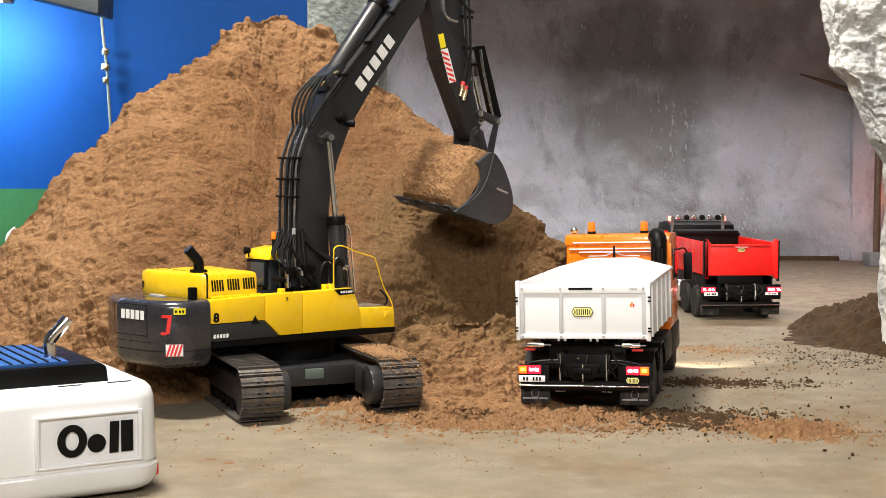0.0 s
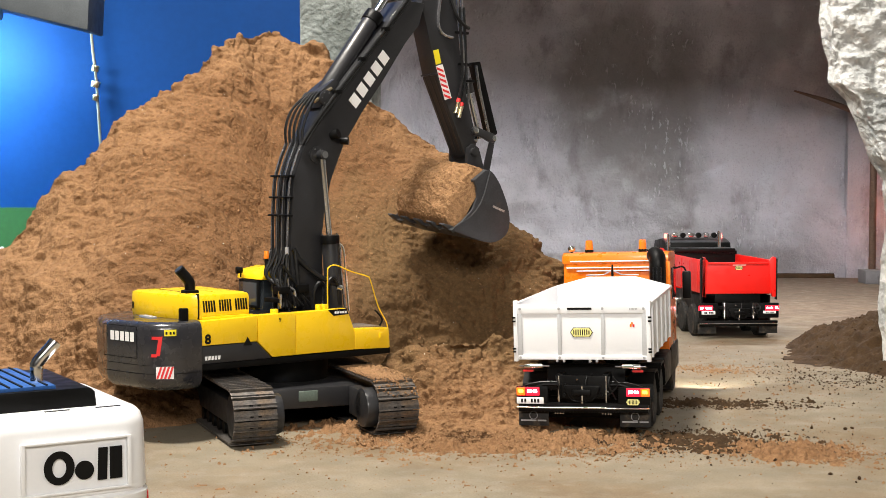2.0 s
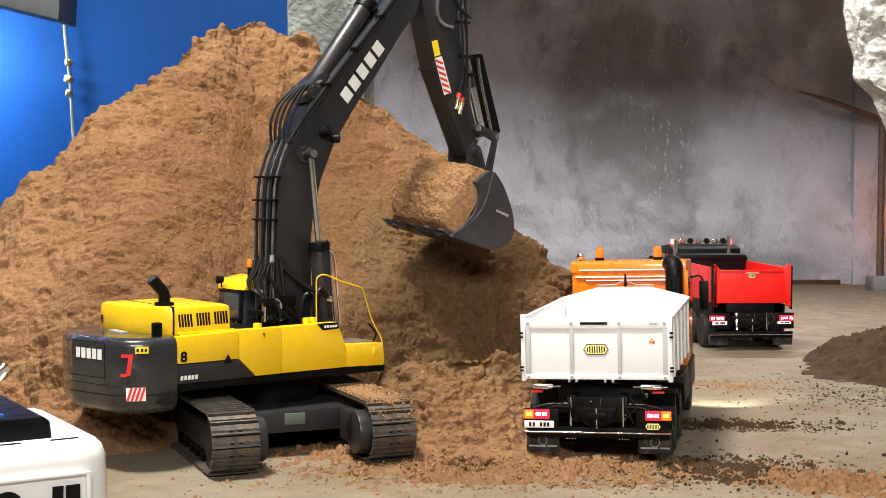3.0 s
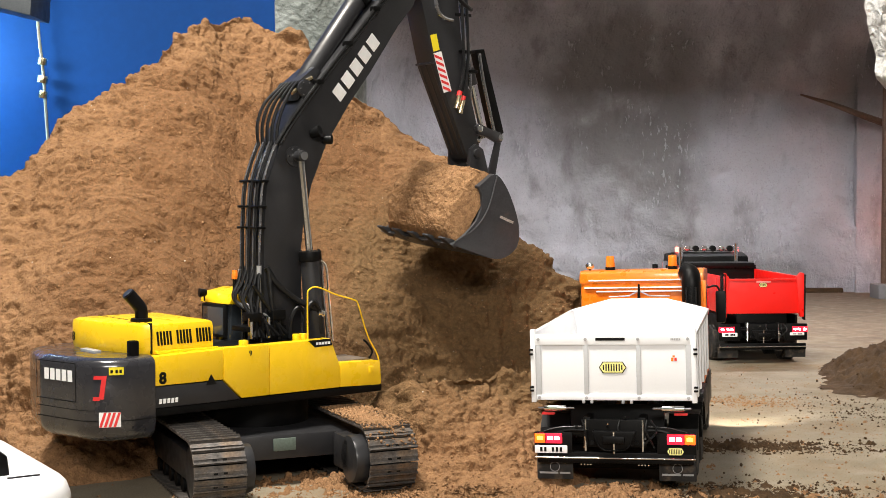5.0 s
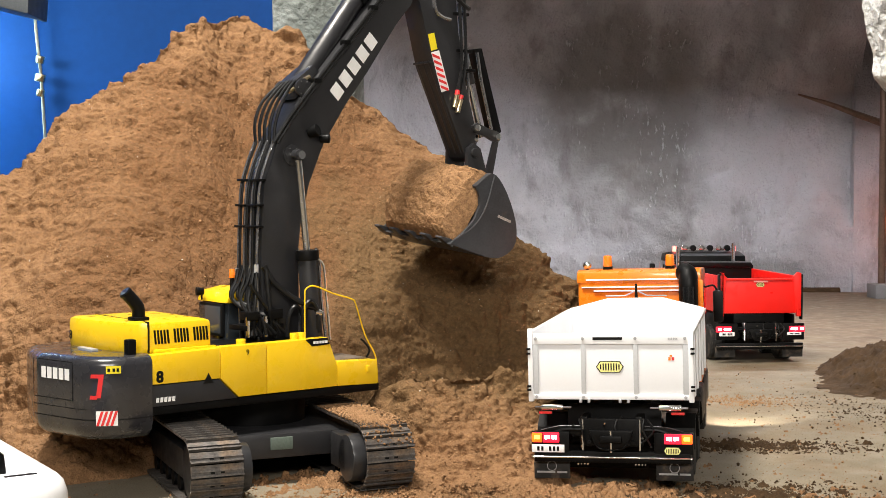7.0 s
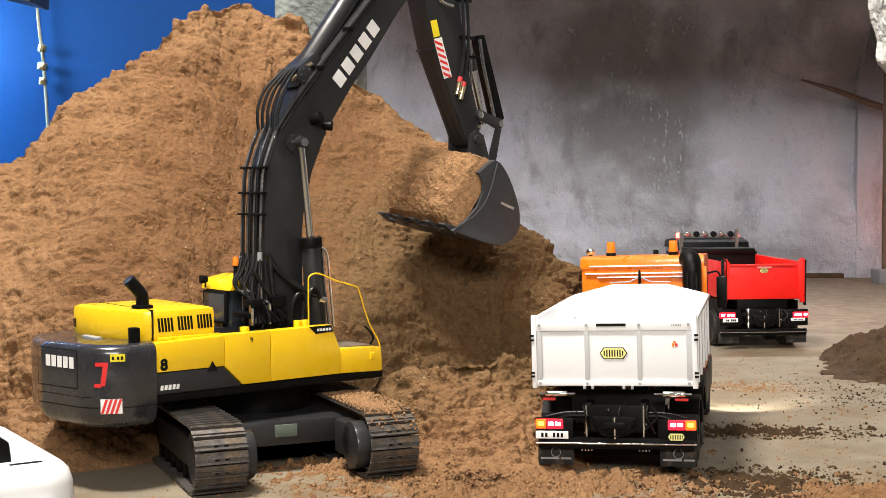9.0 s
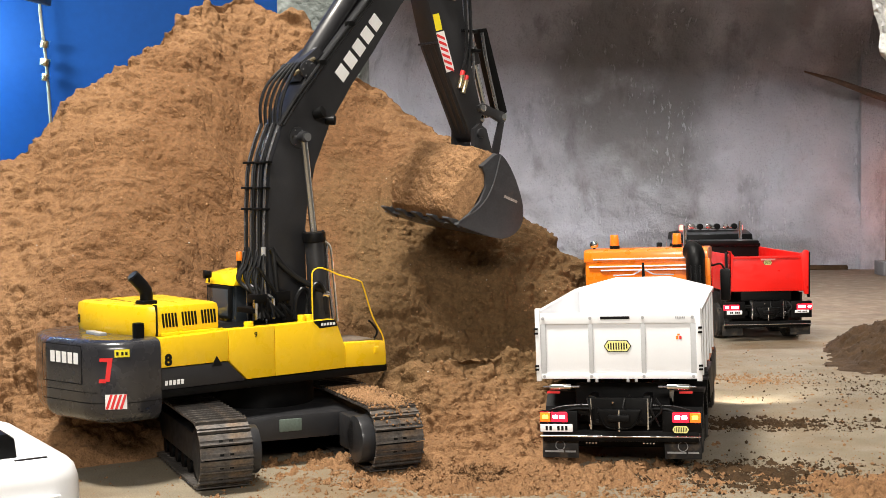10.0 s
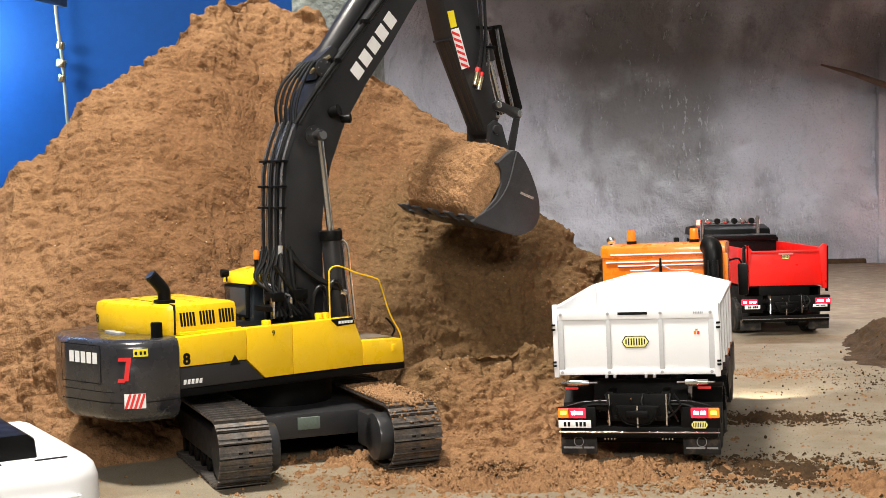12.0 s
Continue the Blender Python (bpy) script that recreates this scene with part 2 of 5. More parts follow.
def box(x0, x1, y0, y1, z0, z1, bevel=0.001, bm=None):
    b = bmesh.new()
    bmesh.ops.create_cube(b, size=1, matrix=Matrix.Translation(((x0 + x1) / 2, (y0 + y1) / 2, (z0 + z1) / 2)) @ Matrix.Diagonal((abs(x1 - x0), abs(y1 - y0), abs(z1 - z0), 1)))
    bevelled(b, bevel)
    return merge(bm, b)


def merge(bm, b):
    if bm is None:
        return b
    me = bpy.data.meshes.new("tmp")
    b.to_mesh(me)
    b.free()
    bm.from_mesh(me)
    bpy.data.meshes.remove(me)
    return bm


def prism(points, y0, y1, bevel=0.001, axis="y", bm=None):
    """A profile in x and z pushed along y (axis y), or in x and y pushed along z (axis z), or in y and z along x (axis x)."""
    b = bmesh.new()
    put = {"y": lambda a, c, d: (a, d, c), "z": lambda a, c, d: (a, c, d), "x": lambda a, c, d: (d, a, c)}[axis]
    v0 = [b.verts.new(put(a, c, y0)) for a, c in points]
    v1 = [b.verts.new(put(a, c, y1)) for a, c in points]
    b.faces.new(v0), b.faces.new(v1[::-1])
    for i in range(len(points)):
        j = (i + 1) % len(points)
        b.faces.new((v0[i], v1[i], v1[j], v0[j]))
    bmesh.ops.recalc_face_normals(b, faces=b.faces)
    bevelled(b, bevel)
    return merge(bm, b)


def cyl(p0, p1, r0, r1=None, seg=20, bevel=0.0, bm=None):
    b = bmesh.new()
    p0, p1 = Vector(p0), Vector(p1)
    q = (p1 - p0).to_track_quat("Z", "Y").to_matrix().to_4x4()
    bmesh.ops.create_cone(b, cap_ends=True, segments=seg, radius1=r0, radius2=r0 if r1 is None else r1, depth=(p1 - p0).length,
                          matrix=Matrix.Translation((p0 + p1) / 2) @ q)
    bevelled(b, bevel)
    return merge(bm, b)


def ball(c, r, sub=2, bm=None, squash=(1, 1, 1)):
    b = bmesh.new()
    bmesh.ops.create_icosphere(b, subdivisions=sub, radius=r, matrix=Matrix.Translation(c) @ Matrix.Diagonal((*squash, 1)))
    return merge(bm, b)


def smooth_path(points, steps=6):
    """A Catmull-Rom line through the points."""
    p = [Vector(q) for q in points]
    p = [2 * p[0] - p[1]] + p + [2 * p[-1] - p[-2]]
    out = []
    for i in range(1, len(p) - 2):
        for k in range(steps):
            t = k / steps
            a, b, c, d = p[i - 1:i + 3]
            out.append(0.5 * ((2 * b) + (c - a) * t + (2 * a - 5 * b + 4 * c - d) * t * t + (3 * b - a - 3 * c + d) * t ** 3))
    return out + [p[-2]]


def tube(points, r, seg=8, bm=None, steps=6, radii=None):
    pts = smooth_path(points, steps) if steps > 1 else [Vector(q) for q in points]
    b = bmesh.new()
    rings = []
    side = None
    for i, c in enumerate(pts):
        d = (pts[min(i + 1, len(pts) - 1)] - pts[max(i - 1, 0)]).normalized()
        if side is None:
            side = d.orthogonal().normalized()
        side = (side - d * side.dot(d)).normalized()
        up = d.cross(side)
        rr = r if radii is None else radii(i / (len(pts) - 1))
        rings.append([b.verts.new(c + rr * (math.cos(2 * math.pi * k / seg) * side + math.sin(2 * math.pi * k / seg) * up)) for k in range(seg)])
    for a, c in zip(rings, rings[1:]):
        for k in range(seg):
            b.faces.new((a[k], a[(k + 1) % seg], c[(k + 1) % seg], c[k]))
    b.faces.new(rings[0][::-1]), b.faces.new(rings[-1])
    return merge(bm, b)


def loft(rings, cap=True):
    b = bmesh.new()
    vs = [[b.verts.new(p) for p in ring] for ring in rings]
    for a, c in zip(vs, vs[1:]):
        for k in range(len(a)):
            j = (k + 1) % len(a)
            b.faces.new((a[k], a[j], c[j], c[k]))
    if cap:
        b.faces.new(vs[0][::-1]), b.faces.new(vs[-1])
    return b


def lathe(profile, axis, origin=(0, 0, 0), seg=28):
    """A profile of (radius, along) turned about an axis through origin."""
    q = Vector(axis).to_track_quat("Z", "Y").to_matrix().to_4x4()
    m = Matrix.Translation(origin) @ q
    return loft([[m @ Vector((r * math.cos(2 * math.pi * k / seg), r * math.sin(2 * math.pi * k / seg), h)) for k in range(seg)] for r, h in profile])


def letters(name, text, height, m, mat, parent, depth=0.0003, bold=0.0):
    """A number in the built-in font, as a mesh standing on its base line; its face looks along the local z."""
    cu = bpy.data.curves.new(name, "FONT")
    cu.body, cu.size, cu.extrude, cu.align_x, cu.offset = text, height * 1.38, depth, "CENTER", bold
    tmp = bpy.data.objects.new("tmp", cu)
    scene.collection.objects.link(tmp)
    me = bpy.data.meshes.new_from_object(tmp.evaluated_get(bpy.context.evaluated_depsgraph_get()))
    bpy.data.objects.remove(tmp)
    me.materials.clear()
    me.materials.append(mat)
    ob = new(name, me)
    ob.parent, ob.matrix_basis = parent, m
    return ob


# ---- smooth random fields ----
def lattice(seed):
    return np.random.RandomState(seed).rand(256, 256)


def value_noise(x, y, seed):
    g = lattice(seed)
    xi, yi = np.floor(x).astype(int), np.floor(y).astype(int)
    fx, fy = x - xi, y - yi
    fx, fy = fx * fx * (3 - 2 * fx), fy * fy * (3 - 2 * fy)
    a, b = g[xi % 256, yi % 256], g[(xi + 1) % 256, yi % 256]
    c, d = g[xi % 256, (yi + 1) % 256], g[(xi + 1) % 256, (yi + 1) % 256]
    return (a * (1 - fx) + b * fx) * (1 - fy) + (c * (1 - fx) + d * fx) * fy - 0.5


def fbm(x, y, scale, octaves, seed, gain=0.5):
    out, amp = 0, 1.0
    for k in range(octaves):
        out = out + amp * value_noise(x * scale * 2 ** k + 17.3 * k, y * scale * 2 ** k + 5.1 * k, seed + k)
        amp *= gain
    return out


def step01(a, lo, hi):
    t = np.clip((a - lo) / (hi - lo), 0, 1)
    return t * t * (3 - 2 * t)


def sheet(name, P, mat, parent=None, keep=None):
    """A grid of points (rows, columns, 3) as one smooth mesh; keep: which cells stay."""
    r, c, _ = P.shape
    me = bpy.data.meshes.new(name)
    i = np.arange(r * c).reshape(r, c)
    f = np.stack([i[:-1, :-1], i[:-1, 1:], i[1:, 1:], i[1:, :-1]], -1)
    f = f[keep] if keep is not None else f.reshape(-1, 4)
    f = f.reshape(-1, 4)
    me.vertices.add(r * c)
    me.vertices.foreach_set("co", P.reshape(-1).astype(np.float32))
    me.loops.add(f.size)
    me.loops.foreach_set("vertex_index", f.reshape(-1).astype(np.int32))
    me.polygons.add(len(f))
    me.polygons.foreach_set("loop_start", np.arange(0, f.size, 4, dtype=np.int32))
    me.polygons.foreach_set("use_smooth", np.ones(len(f), dtype=bool))
    me.update(calc_edges=True)
    me.validate()
    me.materials.append(mat)
    ob = new(name, me)
    if parent is not None:
        ob.parent = parent
    return ob


def crumbs(name, places, sizes, mat, seed=1, coarse=False):
    """Many small uneven lumps in one mesh."""
    rng = np.random.RandomState(seed)
    b = bmesh.new()
    bmesh.ops.create_icosphere(b, subdivisions=1, radius=1)
    base = np.array([v.co for v in b.verts])
    tri = np.array([[v.index for v in f.verts] for f in b.faces])
    b.free()
    if coarse:
        base = np.array([(1, 0, 0), (-1, 0, 0), (0, 1, 0), (0, -1, 0), (0, 0, 1), (0, 0, -1)], dtype=float)
        tri = np.array([(a, c, 4) if p else (c, a, 5) for p in (1, 0) for a, c in ((0, 2), (2, 1), (1, 3), (3, 0))])
    n, k = len(places), len(base)
    v = base[None] * (1 + 0.5 * (rng.rand(n, k, 1) - 0.5)) * (0.7 + 0.6 * rng.rand(n, 1, 3)) * np.asarray(sizes)[:, None, None]
    a = rng.rand(n) * 6.28
    ca, sa = np.cos(a)[:, None], np.sin(a)[:, None]
    v = np.stack([v[..., 0] * ca - v[..., 1] * sa, v[..., 0] * sa + v[..., 1] * ca, v[..., 2]], -1) + np.asarray(places)[:, None]
    f = (tri[None] + (np.arange(n) * k)[:, None, None]).reshape(-1, 3)
    me = bpy.data.meshes.new(name)
    me.from_pydata(v.reshape(-1, 3), [], f)
    me.materials.append(mat)
    me.polygons.foreach_set("use_smooth", np.ones(len(f), dtype=bool))
    return new(name, me)


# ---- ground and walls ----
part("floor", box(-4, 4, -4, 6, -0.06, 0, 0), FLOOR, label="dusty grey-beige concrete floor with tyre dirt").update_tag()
tagged(bpy.data.objects["floor"], category="floor", kind="structure")


def structure(ob, label, category="wall"):
    return tagged(ob, label, category, kind="structure")


# blue wall with a green painted foot
structure(part("wall_blue", box(-4, -0.285, 2.25, 2.6, 0.0, 2.9, 0), BLUE), "glossy blue painted hall wall behind the sand heap")
structure(part("wall_green_band", box(-4, -0.285, 2.244, 2.249, 0.0, 0.287, 0), GREEN), "dark green painted band along the blue wall")
structure(part("wall_south", box(-4, 4, -4.1, -4, 0, 2.9, 0), PLASTER), "plain pale hall wall")
structure(part("wall_west", box(-4.1, -4, -4, 6, 0, 2.9, 0), PLASTER), "plain pale hall wall")
structure(part("wall_east", box(4, 4.1, -4, 6, 0, 2.9, 0), PLASTER), "plain pale hall wall")
structure(part("ceiling", box(-4, 4, -4, 6, 2.9, 3.0, 0), PLASTER), "plain pale hall ceiling", "ceiling")


def rock_field(u, v, seed, amp):
    return amp * (fbm(u, v, 2.2, 6, seed, 0.48) + 0.3 * np.abs(fbm(u, v, 9, 4, seed + 20, 0.55)))


def tunnel_wall():
    """Shotcrete wall swept from the left jamb round the back, leaning in to a vault."""
    keys = [(-0.20, 2.62), (-0.33, 3.1), (-0.34, 3.7), (-0.12, 4.2), (0.35, 4.46), (0.9, 4.52), (1.41, 4.52)]
    line = np.array([tuple(q)[:2] for q in smooth_path([(a, b, 0) for a, b in keys], 40)])
    seg = np.r_[0, np.cumsum(np.linalg.norm(np.diff(line, axis=0), axis=1))]
    u = np.linspace(0, seg[-1], 420)
    px, py = np.interp(u, seg, line[:, 0]), np.interp(u, seg, line[:, 1])
    tx, ty = np.gradient(px), np.gradient(py)
    ln = np.hypot(tx, ty)
    nx, ny = ty / ln, -tx / ln
    z = np.linspace(-0.02, 1.35, 190)
    U, Z = np.meshgrid(u, z)
    lean = 0.75 * np.clip(Z - 0.62, 0, None) ** 1.5
    d = lean + rock_field(U, Z, 11, 0.085) * step01(Z, -0.02, 0.15)
    base = [(px[k] + nx[k] * 0.012, py[k] + ny[k] * 0.012, 0.002) for k in range(150, 420, 9)]
    structure(part("wall_foot", tube(base, 0.014, 8, steps=1), SOIL), "dark rounded strip along the foot of the tunnel wall", "trim")
    return sheet("wall_tunnel", np.stack([px[None] + nx[None] * d, py[None] + ny[None] * d, Z], -1), ROCKD)


structure(tunnel_wall(), "rough mottled grey shotcrete tunnel wall leaning in to a vault")
structure(part("tunnel_roof", box(-0.6, 4, 2.75, 5, 1.22, 1.35, 0), ROCKD), "dark rock vault over the tunnel", "ceiling")
# out of view; its low edge keeps hall light off the upper wall
structure(part("tunnel_lintel", box(-0.285, 4, 2.55, 2.8, 0.86, 2.9, 0), ROCKL), "unseen pale rock face above the tunnel mouth")


def jamb():
    """Left edge of the tunnel mouth, a flat pale slab with a rounded inner edge."""
    u, z = np.meshgrid(np.linspace(0, 0.42, 120), np.linspace(-0.02, 1.1, 220))
    px = np.interp(u, [0, 0.02, 0.17, 0.21, 0.42], [-0.290, -0.285, -0.15, -0.135, -0.20])
    py = np.interp(u, [0, 0.02, 0.17, 0.21, 0.42], [2.28, 2.22, 2.22, 2.26, 2.66])
    d = rock_field(u, z, 31, 0.02)
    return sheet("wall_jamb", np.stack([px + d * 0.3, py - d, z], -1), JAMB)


structure(jamb(), "pale grey-green rock slab at the tunnel mouth")


def pillar():
    """Pale rock at the other side of the tunnel mouth, overhanging at the top."""
    u, z = np.meshgrid(np.linspace(0, 1, 420), np.linspace(-0.02, 1.1, 420))
    edge = np.interp(z, [0, 0.146, 0.227, 0.337, 0.376, 0.426, 0.476, 0.505, 0.545, 0.624, 1.1], [0.76, 0.759, 0.765, 0.755, 0.728, 0.712, 0.691, 0.661, 0.653, 0.649, 0.645])
    edge = edge + 0.02 * fbm(z, z * 0 + 0.5, 9, 4, 77)
    px = edge + np.interp(u, [0, 0.25, 0.3, 1], [0.10, 0.0, 0.015, 1.4])
    py = np.interp(u, [0, 0.25, 0.3, 1], [2.30, 2.05, 2.01, 1.83])
    d = rock_field(u * 1.4, z, 51, 0.06) - 0.05 * np.abs(fbm(u * 1.4 + 0.4 * z, z - 0.5 * u, 5, 4, 58, 0.6)) + 0.03 * np.abs(fbm(u * 1.4, z, 20, 5, 59, 0.7))
    return sheet("wall_pillar", np.stack([px, py - d * step01(u, 0.2, 0.35), z], -1), ROCKL)


structure(pillar(), "rugged pale grey rock pillar beside the tunnel mouth")
structure(part("wall_rock_east", box(1.9, 4, 1.85, 2.35, 0, 2.9, 0), ROCKL), "pale rock face beside the tunnel mouth")
structure(part("wall_niche", box(1.9, 2.0, 2.6, 4.6, 0, 1.3, 0), ROCKD), "side wall of the amber-lit niche")
structure(part("wall_niche_back", box(1.39, 1.95, 4.5, 4.6, 0, 1.3, 0), ROCKD), "back wall of the amber-lit niche")

# added out of view: keeps tunnel_lamp's light off the upper wall
structure(part("unseen_light_baffle", box(0.2, 1.35, 3.295, 3.302, 1.062, 1.22, 0), ROCKD), "unseen board added to cut lamp light from the upper tunnel wall", "lamp shield")

structure(part("wall_ledge", tube([(1.19, 4.475, 0.668), (1.24, 4.465, 0.651), (1.30, 4.45, 0.630), (1.42, 4.44, 0.584), (1.60, 4.42, 0.52)], 0.012, 8, radii=lambda f: 0.003 + 0.011 * f), RUST), "brown weathered ledge slanting along the tunnel wall", "ledge")

# niche steps and pipes
for i, (x, y, h) in enumerate([(1.37, 4.2, 0.045), (1.40, 4.08, 0.03), (1.45, 3.95, 0.06)]):
    tagged(part("concrete_block", box(x, x + 0.16, y, y + 0.09, 0, h, 0.003), CONCRETE), "small grey concrete block by the tunnel niche", "block", "niche blocks")
for i, (x, r) in enumerate([(1.415, 0.012), (1.46, 0.016), (1.51, 0.02)]):
    tagged(part("steel_post", cyl((x, 4.28 - 0.05 * i, 0), (x, 4.28 - 0.05 * i, 0.72), r, seg=16), RUST), "dark rusty steel post in the amber-lit niche", "post", "niche posts")

# ---- sand ----
def heap_height(x, y):
    """The great heap: a ridge with a steep face, a dug terrace before it and loose sand at its foot."""
    xs = [-1.0, -0.72, -0.67, -0.600, -0.546, -0.512, -0.442, -0.364, -0.325, -0.281, -0.211, -0.125, -0.056, -0.02, 0.109, 0.147, 0.188, 0.215, 0.25, 0.31]
    zs = [0.15, 0.205, 0.262, 0.343, 0.396, 0.442, 0.509, 0.586, 0.60, 0.589, 0.551, 0.470, 0.418, 0.386, 0.275, 0.236, 0.186, 0.150, 0.085, 0.0]
    x2 = x + 0.012 * fbm(x, y, 12, 3, 3)
    top = np.interp(x2, xs, zs)
    top = top + 0.016 * fbm(x, y, 13, 3, 33, 0.5) * np.clip(top * 4, 0, 1)
    ridge = np.interp(x, [-1, -0.6, -0.45, -0.3, -0.1, 0.1, 0.3], [1.76, 1.79, 1.89, 2.03, 2.02, 1.95, 1.9])
    foot = np.interp(x, [-1, -0.62, -0.43, -0.36, -0.25, -0.12, 0.0, 0.1, 0.3], [1.64, 1.58, 1.47, 1.50, 1.64, 1.66, 1.68, 1.70, 1.72])
    foot = foot + 0.02 * fbm(x, y, 7, 3, 5)
    t = (y - foot) / (ridge - foot)
    rise = np.where(t < 0, t * 0.6, np.where(t < 1, 0.86 * t + 0.14 * t * t * (3 - 2 * t), 1 - 1.5 * (t - 1)))
    z = top * rise
    # broad slips down the face
    z = z + 0.022 * fbm(x * 1.2 + 0.5 * y, y * 0.8 + 0.5 * z, 4, 3, 40) * step01(rise, 0.05, 0.5) * np.clip(top * 3, 0, 1) * step01(1.04 - t, 0.0, 0.25)
    # hollow left by the bucket
    scoop = np.exp(-((x - 0.075 - 0.02 * fbm(x, y, 9, 3, 46)) / 0.085) ** 4 - ((y - 1.745) / 0.062) ** 2)
    z = z - 0.055 * scoop
    # terrace
    lip = 1.60 + 0.04 * fbm(x, y * 0, 8, 3, 9)
    t2 = (y - 1.425 - 0.03 * fbm(x, y, 9, 2, 8)) / (lip - 1.425)
    ter = 0.118 * np.where(t2 < 1, np.clip(t2, -0.3, 1), 1 - 1.3 * np.clip(t2 - 1, 0, 3))
    ter = ter * step01(x + 0.35 * (y - 1.45), -0.085, 0.015) * (1 - step01(x - 0.23 * (y - 1.45), 0.07, 0.17))
    z = np.maximum(z, ter - 0.004)
    # thin spread of sand before it
    spread = 0.013 * np.exp(-((x - 0.06) / 0.2) ** 2 - ((y - 1.40) / 0.10) ** 2) + 0.014 * np.exp(-((x - 0.43) / 0.075) ** 2 - ((y - 1.33) / 0.06) ** 2)
    spread = spread + 0.008 * np.exp(-((x + 0.12) / 0.12) ** 2 - ((y - 1.50) / 0.05) ** 2) + 0.003 * np.exp(-((x - 0.45) / 0.07) ** 2 - ((y - 2.1) / 0.04) ** 2)
    z = np.maximum(z, spread - 0.0062 + 0.0095 * fbm(x, y, 70, 5, 66, 0.78))
    return z - 0.0015


def heap():
    """The heap's sheet, roughened at right angles to its slope."""
    xs = np.r_[np.linspace(-1.0, -0.74, 50)[:-1], np.linspace(-0.74, 0.27, 700)[:-1], np.linspace(0.27, 0.62, 120)]
    ys = np.r_[np.linspace(1.12, 1.40, 90)[:-1], np.linspace(1.40, 2.06, 560)[:-1], np.linspace(2.06, 2.42, 40)]
    X, Y = np.meshgrid(xs, ys)
    Z = heap_height(X, Y)
    gy, gx = np.gradient(Z, ys, xs)
    ln = np.sqrt(1 + gx ** 2 + gy ** 2)
    S = Y + 0.85 * Z
    inside = step01(Z, -0.004, 0.03)
    loose = 1 - step01(Y, 1.58, 1.66)
    loose = np.maximum(loose, 0.85 * step01(X + 0.3 * (1.9 - Y), -0.12, 0.02))
    crest = np.maximum(0.8 * step01(Z, 0.40, 0.52), 0.35 * (1 - step01(X, -0.62, -0.40)))
    right = step01(X + 0.3 * (1.9 - Y), -0.10, 0.02)
    face = np.exp(-((X + 0.22) / 0.17) ** 2) * step01(Z, 0.10, 0.20) * (1 - step01(Z, 0.42, 0.50)) * (1 - right)
    rough = np.clip(0.75 + 0.40 * crest + 0.50 * loose + 0.25 * right - 0.45 * face, 0.25, 1.3)
    # broad slabs that slid down the face, with a broken lower edge
    d = 0.020 * fbm(X, S, 5, 3, 60, 0.5) + 0.010 * np.abs(fbm(X + 0.35 * S, S * 0.6, 9, 3, 63, 0.5)) * (1 - 0.6 * face)
    # clods of damp sand: billowed lumps of several sizes
    for scale, amp, seed in ((12, 0.0120, 80), (26, 0.0075, 83), (56, 0.0048, 86), (115, 0.0032, 89)):
        d = d + amp * rough * (np.abs(2.2 * fbm(X, S, scale, 2, seed, 0.45)) - 0.40)
    d = d + 0.0075 * crest * np.clip(fbm(X, S, 30, 2, 93, 0.5) - 0.08, 0, None) * 4
    d = d * inside + 0.0006 * fbm(X, Y, 150, 3, 85, 0.6)
    P = np.stack([X - d * gx / ln, Y - d * gy / ln, np.maximum(Z + d / ln, -0.012)], -1)
    keep = (P[:-1, :-1, 2] > -0.006) | (P[1:, 1:, 2] > -0.006)
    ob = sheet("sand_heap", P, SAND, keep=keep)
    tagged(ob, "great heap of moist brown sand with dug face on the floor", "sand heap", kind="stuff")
    return P


HEAP = heap()


def soil_heap():
    X, Y = np.meshgrid(np.linspace(0.42, 1.6, 260), np.linspace(1.7, 3.0, 260))
    t = np.hypot((X - 1.17) / 0.52, (Y - 2.28) / 0.50)
    Z = 0.20 * np.clip(1 - t, -0.3, 1) + 0.012 * fbm(X, Y, 14, 3, 90, 0.6) + 0.017 * fbm(X, Y, 60, 4, 92, 0.7) * step01(1 - t, -0.02, 0.1) + 0.02 * np.clip(fbm(X, Y, 40, 3, 95) - 0.1, 0, None) * step01(1 - t, 0, 0.3) - 0.003
    Z = np.maximum(Z, 0.02 * np.exp(-((X - 0.78) / 0.16) ** 2 - ((Y - 2.2) / 0.13) ** 2) + 0.006 * fbm(X, Y, 20, 4, 97) - 0.008)
    keep = (Z[:-1, :-1] > -0.006)
    rng = np.random.RandomState(52)
    q = np.stack([X, Y, Z], -1)[Z > 0.004]
    q = q[rng.randint(0, len(q), 2600)]
    tagged(crumbs("soil_clods", q, 0.0008 + 0.0040 * rng.rand(len(q)) ** 5, SOIL, 53), "clods of dark soil on the low soil heap", "clods", kind="stuff")
    return tagged(sheet("soil_heap", np.stack([X, Y, np.maximum(Z, -0.01)], -1), SOIL, keep=keep), "low heap of dark brown soil by the tunnel mouth", "soil heap", kind="stuff")


soil_heap()


def soil_patch(cx, cy, rx, ry, seed):
    X, Y = np.meshgrid(np.linspace(cx - 1.6 * rx, cx + 1.6 * rx, 130), np.linspace(cy - 1.6 * ry, cy + 1.6 * ry, 110))
    Z = 0.007 * np.exp(-((X - cx) / rx) ** 2 - ((Y - cy) / ry) ** 2) + 0.0095 * fbm(X, Y, 60, 5, seed, 0.8) - 0.0060
    keep = (Z[:-1, :-1] > -0.003)
    return tagged(sheet("soil_patch", np.stack([X, Y, np.maximum(Z, -0.006)], -1), SOIL, keep=keep), "thin patch of crumbled dark soil on the floor", "soil patch", "soil patches", kind="stuff")


soil_patch(0.33, 1.40, 0.10, 0.06, 101)
